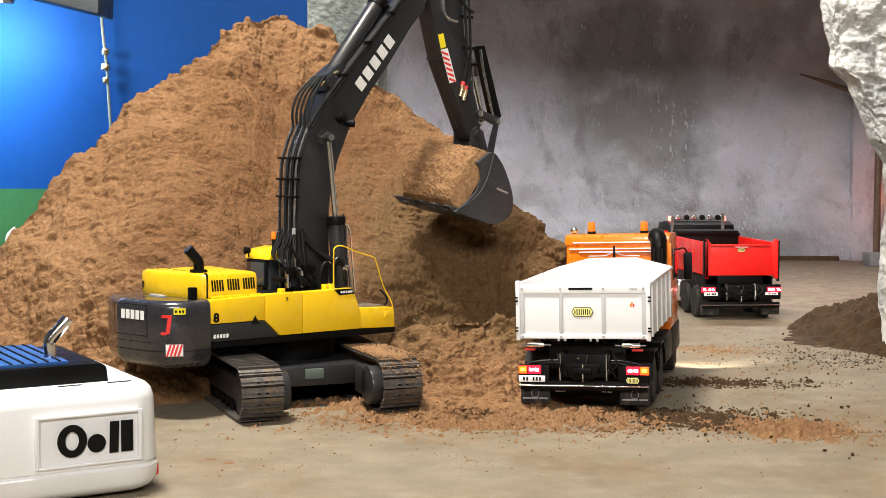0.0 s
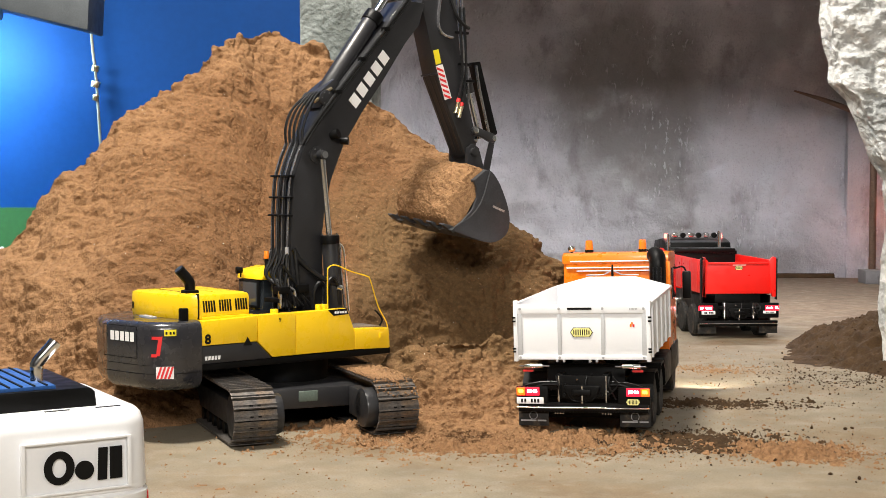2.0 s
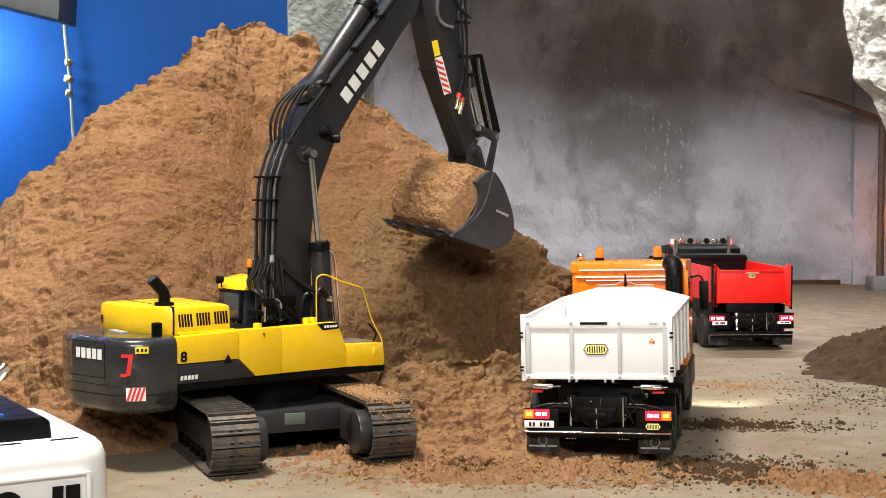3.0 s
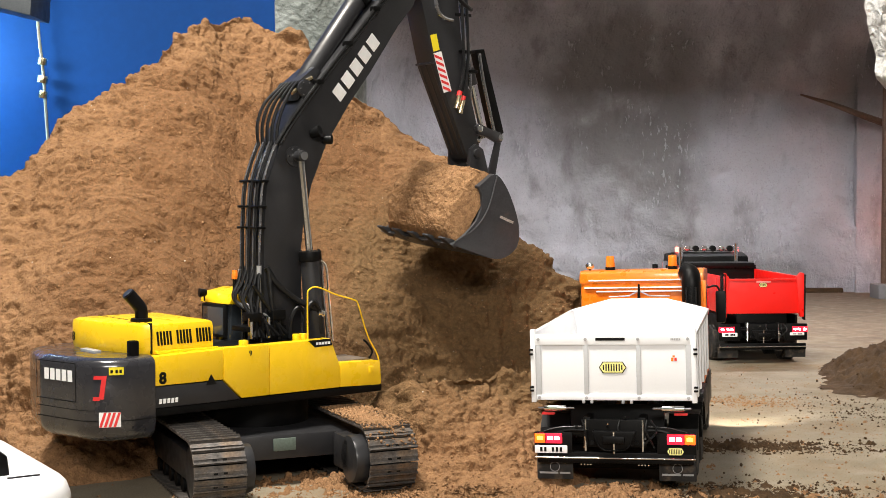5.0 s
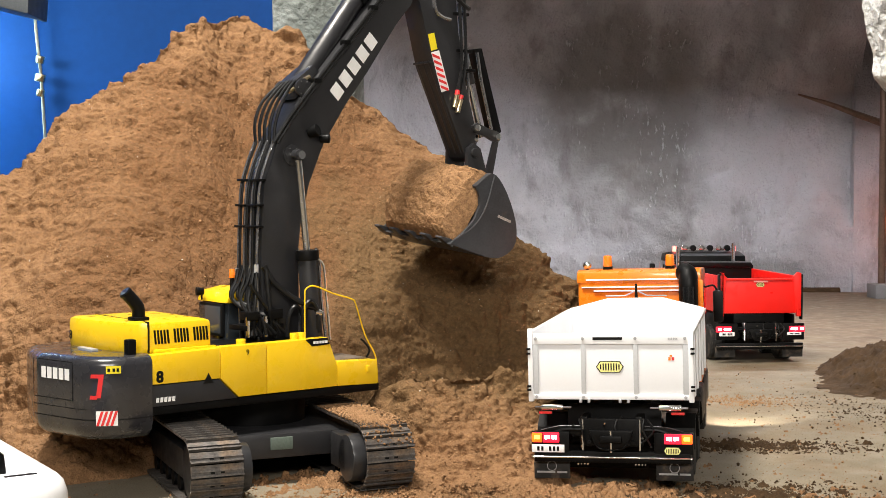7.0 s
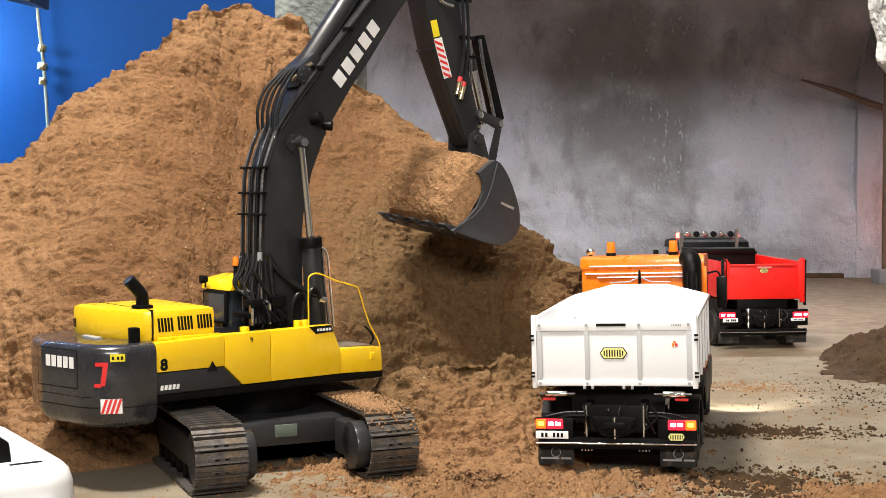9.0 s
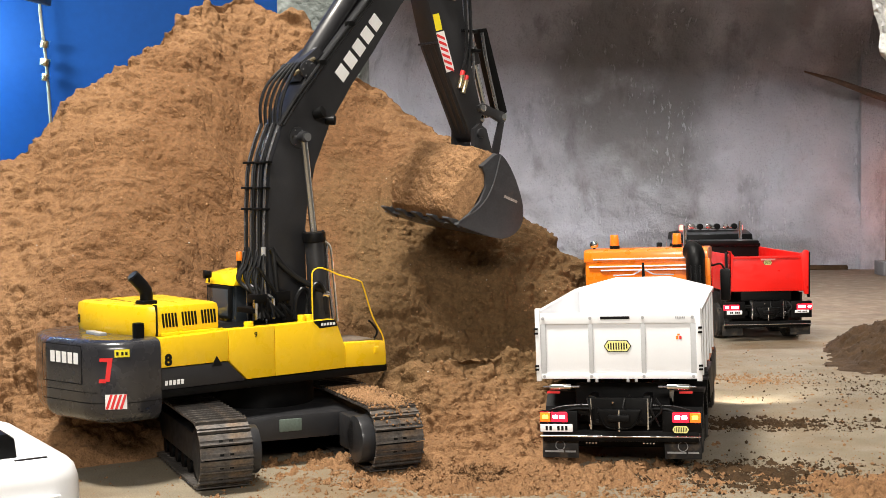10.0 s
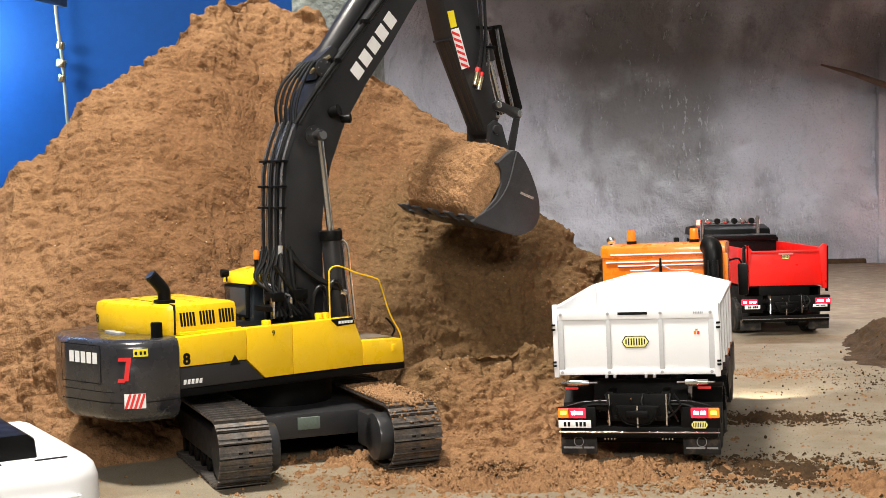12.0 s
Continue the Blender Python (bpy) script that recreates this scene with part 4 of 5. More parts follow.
part("hose", tube([(0.002, -0.028, 0.236), (0.004, -0.030, 0.20), (0.010, -0.03, 0.160)], 0.003, 10), HOSE, EX)
part("hose", tube([(-0.02, -0.028, 0.22), (-0.006, -0.030, 0.20), (0.012, -0.03, 0.175), (0.014, -0.03, 0.155)], 0.0022, 10), HOSE, EX)
for k in range(8):
    y = -0.021 + 0.006 * k
    out = 0.010 + 0.006 * (k % 3)
    part("hose", tube([(-0.006, y, 0.240), (-0.007 - 0.3 * out, y - 0.003, 0.222), (-0.004 - out, y - 0.008, 0.200), (-0.010 - 0.8 * out + 0.004 * k, -0.030, 0.178), (-0.022 + 0.0065 * k, -0.034, 0.160)], 0.0019 + 0.0003 * (k % 2), 8), HOSE, EX, "black hydraulic hose")
for x, y, z in ((0.026, -0.036, 0.170), (0.040, -0.046, 0.176)):
    part("hose", tube([(x, y, z - 0.014), (x + 0.001, y - 0.002, z + 0.010), (x + 0.010, y - 0.003, z + 0.022), (x + 0.020, y - 0.002, z + 0.010), (x + 0.021, y, z - 0.012)], 0.0027, 8), HOSE, EX, "looped black hose")
for x, y, z in ((-0.007, 0.021, 0.232), (-0.007, -0.021, 0.238)):
    part("hose_sleeve", cyl((x, y, z - 0.006), (x, y, z + 0.004), 0.0030, seg=10), TRIMGREY, EX)
for k, (x, z) in enumerate(((0.066, 0.464), (0.046, 0.449))):
    part("hose_sleeve", cyl((x - 0.004, -0.020 + 0.004 * k, z - 0.002), (x + 0.003, -0.020 + 0.004 * k, z + 0.002), 0.0030, seg=10), BRASS, EX)
for y, o in ((-0.0255, 0.006), (-0.0262, 0.0)):
    part("boom_pipe", tube([(0.014 + o, y, 0.385), (0.040 + o, y, 0.420), (0.09 + o, y, 0.478), (0.15 + o, y, 0.545), (0.195 + o, y, 0.597), (0.215 + o, y, 0.625)], 0.0023, 8), HOSE, EX, "black hose along the boom")
for x, z in ((0.075, 0.458), (0.118, 0.507), (0.16, 0.553)):
    part("pipe_clamp", box(x - 0.004, x + 0.006, -0.029, -0.02, z, z + 0.006, 0.0006), BLACK, EX)
part("valve_block", box(-0.032, 0.022, -0.034, 0.0, 0.166, 0.172, 0.0008), BLACK, EX)
for k in range(6):
    part("hose_fitting", cyl((-0.026 + 0.008 * k, -0.032, 0.158), (-0.026 + 0.008 * k, -0.032, 0.182), 0.0026, seg=10), CHROME if k % 3 == 0 else BLACK, EX)
part("valve_block", box(-0.028, -0.012, -0.036, -0.018, 0.178, 0.188, 0.001), BLACK, EX)
part("valve_block", box(0.002, 0.020, -0.036, -0.018, 0.178, 0.190, 0.001), BLACK, EX)
for s in (-1, 1):
    for x, z, r in ((0.042, 0.371, 0.0125), (0.058, 0.452, 0.011)):
        part("pin_boss", cyl((x, s * 0.0215, z), (x, s * 0.0245, z), r, seg=24, bevel=0.0008), GREY, EX)
        for k in range(6):
            q = (x + r * 0.75 * math.cos(k * math.pi / 3), z + r * 0.75 * math.sin(k * math.pi / 3))
            part("bolt", cyl((q[0], s * 0.0244, q[1]), (q[0], s * 0.0255, q[1]), 0.0010, seg=6), CHROME, EX)
for k in range(6):
    part("collar_bolt", cyl((0.054 + 0.0125 * math.cos(k * 1.047), -0.036 + 0.0125 * math.sin(k * 1.047), 0.2565), (0.054 + 0.0125 * math.cos(k * 1.047), -0.036 + 0.0125 * math.sin(k * 1.047), 0.2605), 0.0010, seg=6), CHROME, EX)
part("hose_fitting", cyl((0.058, -0.0465, 0.185), (0.066, -0.0475, 0.183), 0.0042, seg=12, bevel=0.0006), CHROME, EX)
part("ram_pipe", tube([(0.080, -0.046, 0.150), (0.074, -0.0475, 0.20), (0.070, -0.0475, 0.238), (0.062, -0.045, 0.248)], 0.0014), CHROME, EX)
part("boom_lamp", cyl((0.066, -0.023, 0.398), (0.072, -0.034, 0.402), 0.006, 0.0075, seg=16, bevel=0.001), BLACK, EX, "black work lamp on the boom")
part("boom_lamp", cyl((0.082, -0.023, 0.392), (0.090, -0.032, 0.392), 0.005, 0.006, seg=16, bevel=0.001), BLACK, EX)
part("handrail", tube([(0.016, -0.088, 0.157), (0.016, -0.088, 0.205), (0.018, -0.088, 0.216), (0.030, -0.088, 0.2185), (0.055, -0.088, 0.209), (0.082, -0.088, 0.201), (0.088, -0.088, 0.194), (0.101, -0.088, 0.158), (0.115, -0.0885, 0.134), (0.118, -0.089, 0.115), (0.119, -0.089, 0.095)], 0.00092, 8, steps=4), YELLOW, EX, "yellow tubular handrail")
part("mirror_arm", tube([(0.108, -0.080, 0.128), (0.112, -0.082, 0.138), (0.106, -0.08, 0.148), (0.101, -0.08, 0.152)], 0.0013), BLACK, EX)

part("stick", prism([(0.232, 0.600), (0.244, 0.560), (0.262, 0.492), (0.318, 0.374), (0.328, 0.368), (0.337, 0.410), (0.320, 0.466), (0.306, 0.539), (0.296, 0.640), (0.250, 0.660)],
                    -0.018, 0.018, 0.0015), GREY, EX, "dark grey excavator stick")
for k in range(3):
    y = -0.012 + 0.012 * k
    part("stick_rib", prism([(0.2595, 0.496), (0.2620, 0.497), (0.3160, 0.380), (0.3135, 0.379)], y - 0.0015, y + 0.0015, 0.0004), GREY, EX)
part("stick_rib", box(0.2580, 0.2625, -0.018, 0.018, 0.495, 0.4975, 0.0004), GREY, EX)
part("warning_label", prism([(0.2540, 0.5315), (0.2640, 0.5340), (0.2695, 0.5135), (0.2595, 0.5105)], -0.0187, -0.0180, 0), MARKY, EX)
part("hazard_board", prism([(0.2595, 0.5085), (0.2722, 0.512), (0.2895, 0.462), (0.2765, 0.4580)], -0.0186, -0.0180, 0), MARKW, EX)
for k in range(6):
    f = k / 6.0
    ax, az = 0.2600 + 0.0170 * f, 0.5072 - 0.0480 * f
    part("hazard_stripe", prism([(ax, az), (ax + 0.0128, az - 0.0035), (ax + 0.0141, az - 0.0073), (ax + 0.0013, az - 0.0038)], -0.0190, -0.0186, 0), MARKR, EX)
for k, (x, z) in enumerate(((0.2965, 0.447), (0.3025, 0.441))):
    cpl = part("hose_coupling", cyl((x - 0.003, -0.023, z - 0.009), (x + 0.003, -0.023, z + 0.009), 0.0036, seg=12, bevel=0.0006), BRASS, EX, "brass hose coupling")
    part("coupling_cap", cyl((x + 0.002, -0.023, z + 0.008), (x + 0.004, -0.023, z + 0.014), 0.0034, seg=12), MARKR, cpl)
    part("hose", tube([(x + 0.003, -0.023, z + 0.012), (x + 0.010, -0.023, 0.49), (0.306 + 0.008 * k, -0.023, 0.53), (0.302 + 0.008 * k, -0.023, 0.60)], 0.002), HOSE, EX)
for x in (0.316, 0.324):
    part("stick_pipe", tube([(x - 0.014, -0.016, 0.62), (x - 0.006, -0.016, 0.55), (x, -0.016, 0.48), (x + 0.002, -0.014, 0.45)], 0.002), PIPE, EX)
for z, x in ((0.560, 0.300), (0.512, 0.306), (0.487, 0.312)):
    part("pipe_clamp", box(x - 0.004, x + 0.022, -0.021, -0.012, z, z + 0.004, 0.0008), BLACK, EX)
part("hose", tube([(0.268, -0.0195, 0.62), (0.262, -0.0205, 0.58), (0.266, -0.0205, 0.562), (0.276, -0.0205, 0.555), (0.290, -0.020, 0.553)], 0.0027), PIPE, EX)
part("hose", tube([(0.285, -0.020, 0.615), (0.296, -0.024, 0.585), (0.312, -0.024, 0.572), (0.322, -0.02, 0.57)], 0.0030), HOSE, EX)
br = part("bucket_ram", prism([(0.343, 0.520), (0.356, 0.522), (0.392, 0.410), (0.378, 0.402)], -0.008, 0.008, 0.002), BLACK, EX, "black bucket ram guard")
part("ram_rod", cyl((0.334, -0.006, 0.476), (0.356, -0.006, 0.402), 0.0036, seg=12), CHROME, br, "chrome piston rod")
part("ram_pipe", tube([(0.345, -0.010, 0.515), (0.352, -0.010, 0.48), (0.366, -0.010, 0.43), (0.374, -0.010, 0.402)], 0.0022), PIPE, br)
part("ram_collar", cyl((0.328, -0.006, 0.494), (0.335, -0.006, 0.472), 0.0085, seg=16, bevel=0.001), GREY, br)
for y in (-0.0225, 0.0225):
    lk = part("link", prism([(0.326, 0.416), (0.333, 0.420), (0.350, 0.414), (0.370, 0.409), (0.375, 0.404), (0.372, 0.396), (0.364, 0.395), (0.348, 0.402), (0.330, 0.406)], y - 0.003, y + 0.003, 0.001), GREY, EX, "dark grey bucket link")
    for x, z in ((0.332, 0.413), (0.369, 0.402)):
        part("link_pin", cyl((x, y - 0.0055, z), (x, y + 0.0055, z), 0.0048, seg=16, bevel=0.0012), CHROME, lk)
    part("link", prism([(0.364, 0.402), (0.373, 0.402), (0.360, 0.345), (0.346, 0.345)], y - 0.002, y + 0.002, 0.001), GREY, EX)
part("bucket_ear", prism([(0.318, 0.386), (0.328, 0.393), (0.340, 0.386), (0.352, 0.350), (0.346, 0.322), (0.322, 0.318), (0.316, 0.345)], -0.024, -0.017, 0.0012), GREY, EX)
part("bucket_ear", prism([(0.318, 0.386), (0.328, 0.393), (0.340, 0.386), (0.352, 0.350), (0.346, 0.322), (0.322, 0.318), (0.316, 0.345)], 0.017, 0.024, 0.0012), GREY, EX)
part("bucket_pin", cyl((0.328, -0.028, 0.380), (0.328, 0.028, 0.380), 0.0062, seg=18, bevel=0.001), GREY, EX)

outer = smooth_path([(0.286, 0, 0.336), (0.312, 0, 0.352), (0.332, 0, 0.338), (0.350, 0, 0.310), (0.361, 0, 0.282), (0.360, 0, 0.258), (0.342, 0, 0.244), (0.314, 0, 0.243), (0.248, 0, 0.262)], 5)
Y0, Y1 = -0.068, 0.082
shell = []
for p, q in zip(outer, outer[1:]):
    shell.append((p.x, p.z))
shell.append((outer[-1].x, outer[-1].z))
inner = [(0.305 + (x - 0.305) * 0.94, 0.297 + (z - 0.297) * 0.93) for x, z in shell[::-1]]
bk = part("bucket", prism(shell + inner, Y0, Y1, 0), BUCKET, EX, "worn dark grey bucket full of sand")
plate = shell + [(0.268, 0.275), (0.286, 0.292), (0.294, 0.310), (0.292, 0.326)]
for y in (Y0 - 0.002, Y1 - 0.002):
    part("bucket_side", prism(plate, y, y + 0.004, 0.0006), BUCKET, bk)
rim = smooth_path([(0.252, Y0 - 0.0025, 0.266), (0.284, Y0 - 0.0025, 0.283), (0.304, Y0 - 0.0025, 0.308), (0.316, Y0 - 0.0025, 0.350)], 5)
part("bucket_rib", tube(rim, 0.0011, 6, steps=1), BUCKET, bk)
part("name_mark", prism([(0.327, 0.2985), (0.350, 0.2905), (0.349, 0.2875), (0.326, 0.2955)], Y0 - 0.0026, Y0 - 0.002, 0), material("worn_mark", (0.35, 0.32, 0.28), 0.6, spread=0.4), bk)
for k in range(5):
    y = Y0 + 0.010 + k * (Y1 - Y0 - 0.020) / 4
    part("bucket_tooth", prism([(0.258, 0.256), (0.262, 0.266), (0.239, 0.2715), (0.237, 0.2695)], y - 0.006, y + 0.006, 0.0008), BUCKET, bk, "worn dark tooth")
TILT = Matrix.Translation((0, Y0, 0.266)) @ Matrix.Rotation(radians(5.5), 4, "X") @ Matrix.Translation((0, -Y0, -0.266))
placed(bk, TILT)


def sand_load():
    """Sand heaped in the bucket, in the machine's own axes turned into the world."""
    a, y = np.meshgrid(np.linspace(-0.03, 1.22, 170), np.linspace(Y0 + 0.001, Y1 + 0.006, 180))
    v = (y - Y0) / (Y1 - Y0)
    near, far = step01(v, -0.08, 0.22), np.clip((1 - v) * 7.0, 0, 1) ** 0.6
    hump = np.clip(np.sin(np.clip((a + 0.05) / 1.40, 0, 1) * math.pi), 0, 1) ** 0.42
    cap = np.clip(v / 0.06, 0, 1) ** 0.5
    h = 0.034 * hump * (0.45 + 0.55 * near) * far - 0.020 * (1 - far)
    for scale, amp, seed in ((26, 0.0060, 130), (60, 0.0036, 133), (120, 0.0026, 136)):
        h = h + amp * (np.abs(2 * fbm(a * 0.085, y, scale, 2, seed, 0.45)) - 0.35)
    h = (h - 0.006 * (1 - step01(a, -0.03, 0.05)) - 0.010 * (1 - step01(1.22 - a, 0.0, 0.08))) * cap - 0.022 * (1 - cap)
    x, z = 0.254 + 0.046 * a - 0.83 * h, 0.266 + 0.070 * a + 0.56 * h
    ob = sheet("sand_load", np.stack([x, y, z], -1), LOAD)
    m = pose(-0.2272, 1.5766, 0, 0, 0, 39.57) @ TILT
    ob.matrix_world = m
    rng = np.random.RandomState(12)
    q = np.stack([x, y, z], -1)[8:-8, 8:-8].reshape(-1, 3)
    q = np.array([m @ Vector(c) for c in q[rng.randint(0, len(q), 2600)]])
    tagged(crumbs("load_crumbs", q, 0.0005 + 0.0011 * rng.rand(len(q)) ** 5, CLOD, 14), "crumbs of sand on the bucket's load", "crumbs", kind="stuff")
    return tagged(ob, "heaped load of moist brown sand in the bucket", "sand", kind="stuff")


sand_load()


def track_dirt():
    rng = np.random.RandomState(8)
    n = 5200
    m = pose(-0.2272, 1.5766, 0, 0, 0, 39.57) @ UC
    x, y = rng.uniform(-0.185, -0.02, n), -0.091 + 0.027 * np.clip(rng.randn(n) * 0.5, -1, 1)
    z = np.where(x < -0.151, 0.038 + np.sqrt(np.maximum(0.0365 ** 2 - (x + 0.151) ** 2, 0)), 0.0745)
    ok = rng.rand(n) < np.where(x < -0.165, 0.25, 1.0)
    p = np.array([m @ Vector(q) for q in np.stack([x, y, z + 0.001], -1)[ok]])
    tagged(crumbs("sand_on_track", p, 0.0004 + 0.0017 * rng.rand(len(p)) ** 5, CLOD, 9), "sand crumbs lying on the crawler track", "crumbs", kind="stuff")


track_dirt()


# ---- trucks ----
def wheel(truck, x, y, r, w, side, dual):
    wh = part("wheel", lathe([(r * 0.55, -w / 2), (r * 0.9, -w / 2), (r, -w * 0.36), (r, w * 0.36), (r * 0.9, w / 2), (r * 0.55, w / 2)], (1, 0, 0), (x, y, r + 0.001)), RUBBER, truck, "black rubber tyre")
    part("rim", lathe([(r * 0.2, 0.0), (r * 0.56, -w * 0.45 if not dual else w * 0.1), (r * 0.6, w * 0.5), (r * 0.5, w * 0.46), (r * 0.45, w * 0.2), (r * 0.25, w * 0.35), (r * 0.1, w * 0.42)], (side, 0, 0), (x, y, r + 0.001), 20), CHROME, wh, "silver rim")
    b = bmesh.new()
    for k in range(24):
        a = 2 * math.pi * k / 24
        q = Matrix.Translation((x, y, r + 0.001)) @ Matrix.Rotation(a, 4, "X") @ Matrix.Translation((0, 0, r))
        c = bmesh.new()
        bmesh.ops.create_cube(c, size=1, matrix=q @ Matrix.Diagonal((w * 0.8, r * 0.13, 0.0016, 1)))
        merge(b, c)
    part("tread", b, RUBBER, wh)
    return wh


def tail_lamps(tr, z, amber=True):
    for s in (-1, 1):
        x0, x1 = sorted((s * 0.057, s * 0.087))
        lamp = part("tail_lamp", box(x0, x1, -0.006, 0.002, z - 0.0055, z + 0.0055, 0.0012), TAIL, tr, "lit red tail lamp")
        a0, a1 = sorted((s * 0.0755, s * 0.0872))
        part("turn_field", box(a0, a1, -0.0064, 0.0, z - 0.0052, z + 0.0052, 0.0010), AMBERFIELD if amber else TAIL, lamp, "lit amber turn lamp" if amber else "lit red brake lamp")
        part("lamp_bulb", box(s * 0.0812 - 0.0032, s * 0.0812 + 0.0032, -0.0070, -0.0060, z - 0.0018, z + 0.0026, 0.0005), BLINK if amber else BULB, lamp)
        for x in (0.0625, 0.0700):
            part("lamp_bulb", box(s * x - 0.0028, s * x + 0.0028, -0.0068, -0.0058, z - 0.0016, z + 0.0024, 0.0005), BULB, lamp)
        part("lamp_divider", box(s * 0.0752 - 0.0004, s * 0.0752 + 0.0004, -0.0068, 0.0, z - 0.0054, z + 0.0054, 0), BLACK, lamp)


def chassis(tr, length, bar_z):
    for s in (-1, 1):
        part("frame_rail", box(s * 0.030 - 0.004, s * 0.030 + 0.004, 0.0, length, 0.058, 0.080, 0.001), BLACK, tr)
        part("damper", cyl((s * 0.031, -0.004, 0.044), (s * 0.031, -0.002, 0.078), 0.0013, seg=10), CHROME, tr)
        part("lamp_arm", tube([(s * 0.032, -0.001, 0.066), (s * 0.05, -0.001, 0.066), (s * 0.062, -0.001, 0.062)], 0.0022, 8), BLACK, tr)
        part("spring", box(s * 0.040 - 0.008, s * 0.040 + 0.008, 0.02, 0.12, 0.048, 0.060, 0.002), BLACK, tr)
    part("cross_member", box(-0.034, 0.034, -0.002, 0.006, 0.048, 0.078, 0.001), BLACK, tr)
    part("hitch", prism([(-0.024, 0.066), (0.024, 0.066), (0.022, 0.058), (0.012, 0.046), (-0.012, 0.046), (-0.022, 0.058)], -0.008, 0.0, 0.0015), BLACK, tr, "black trailer hitch plate")
    part("hitch_rim", tube([(-0.022, -0.0085, 0.064), (-0.020, -0.0085, 0.058), (-0.012, -0.0085, 0.0465), (0.012, -0.0085, 0.0465), (0.020, -0.0085, 0.058), (0.022, -0.0085, 0.064)], 0.0008, 6), BLACK, tr)
    part("hitch_jaw", box(-0.012, 0.012, -0.012, -0.007, 0.053, 0.061, 0.002), BLACK, tr)
    for s in (-1, 1):
        part("arm_edge", tube([(s * 0.033, -0.0015, 0.0705), (s * 0.058, -0.0015, 0.0695), (s * 0.077, -0.0015, 0.0650)], 0.0006, 6), GREY, tr)
        for k in range(4):
            x = s * (0.026 + 0.0035 * k)
            part("bolt", cyl((x, -0.002, bar_z - 0.0075), (x, -0.0045, bar_z - 0.0075), 0.0008, seg=8), CHROME, tr)
    part("hitch_pin", cyl((0.0, -0.007, 0.042), (0.0, -0.007, 0.066), 0.0013, seg=10), CHROME, tr)
    rng = random.Random(7)
    # random bits added; the chrome ones stand for glints on the dark chassis
    for k in range(16):
        x, z = rng.uniform(-0.045, 0.045), rng.uniform(0.045, 0.082)
        part("fitting", cyl((x, 0.004, z), (x, -0.004, z + rng.uniform(-0.003, 0.003)), rng.uniform(0.0008, 0.0016), seg=8), CHROME if k % 3 == 0 else BLACK, tr)
    for k in range(4):
        x = rng.uniform(-0.04, 0.04)
        part("air_line", tube([(x, -0.001, 0.078), (x + rng.uniform(-0.01, 0.01), -0.006, 0.066), (x + rng.uniform(-0.02, 0.02), -0.003, 0.050)], 0.0011, 6), HOSE, tr)
    for k in range(5):
        x = -0.024 + 0.012 * k
        part("coupling", cyl((x, -0.006, 0.053 + 0.003 * (k % 2)), (x, -0.002, 0.053 + 0.003 * (k % 2)), 0.0021, seg=10), CHROME if k % 2 else BLACK, tr)
    part("rear_bar", cyl((-0.087, -0.006, bar_z), (0.087, -0.006, bar_z), 0.0010, seg=12), CHROME, tr, "chrome rear bar")
    part("under_bar", box(-0.085, 0.085, -0.004, 0.004, bar_z - 0.006, bar_z + 0.006, 0.001), BLACK, tr)
    for y in (0.075, 0.165):
        part("axle", cyl((-0.06, y, 0.036), (0.06, y, 0.036), 0.007, seg=14), BLACK, tr)
        part("differential", ball((0, y, 0.037), 0.015, 2), BLACK, tr)


FAINT = material("faint_mark", (0.32, 0.32, 0.33), 0.5)


def mud_flaps(tr, z0, z1, marks):
    for s in (-1, 1):
        x0, x1 = sorted((s * 0.047, s * 0.087))
        fl = part("mud_flap", box(x0, x1, 0.004, 0.007, z0, z1, 0.0008), RUBBER, tr, "black rubber mud flap")
        if marks:
            b = bmesh.new()
            bmesh.ops.create_circle(b, segments=24, radius=0.0055)
            bmesh.ops.create_circle(b, segments=24, radius=0.0048)
            vs = list(b.verts)
            for k in range(24):
                b.faces.new((vs[k], vs[(k + 1) % 24], vs[24 + (k + 1) % 24], vs[24 + k]))
            placed(part("round_mark", b, FAINT, fl), Matrix.Translation(((x0 + x1) / 2, 0.0036, z1 - 0.008)) @ Matrix.Rotation(radians(90), 4, "X"))
            for a, c in ((x0 + 0.003, x0 + 0.0235), (x0 + 0.0255, x0 + 0.037)):
                part("name_mark", box(a, c, 0.0034, 0.0039, z0 + 0.0062, z0 + 0.0082, 0), FAINT, fl)


def plate_bars(tr, x0, x1, z0, z1):
    pl = part("number_plate", box(x0, x1, -0.0075, -0.006, z0, z1, 0.0006), MARKW, tr, "white number plate")
    n = 6
    for k in range(n):
        a = x0 + 0.006 + k * (x1 - x0 - 0.010) / n
        if k != 2:
            part("plate_mark", box(a, a + 0.0026, -0.0079, -0.0075, z0 + 0.0018, z1 - 0.0018, 0), MARKB, pl)


def emblem(tr, x, y, z, w, h):
    """A yellow six-sided badge with black bars."""
    pts = [(x - w / 2, z), (x - w * 0.36, z + h / 2), (x + w * 0.36, z + h / 2), (x + w / 2, z), (x + w * 0.36, z - h / 2), (x - w * 0.36, z - h / 2)]
    e = part("emblem", prism(pts, y - 0.0006, y, 0), MARKB, tr, "yellow and black badge")
    pts = [(x + (a - x) * 0.93, z + (c - z) * 0.88) for a, c in pts]
    part("badge_field", prism(pts, y - 0.0009, y - 0.0006, 0), BADGE, e)
    for k in range(8):
        a = x + (k - 3.5) * w * 0.095
        hh = h * (0.22 if k in (0, 7) else 0.30)
        part("badge_bar", box(a - w * 0.022, a + w * 0.022, y - 0.0012, y - 0.0009, z - hh, z + hh, 0), MARKB, e)


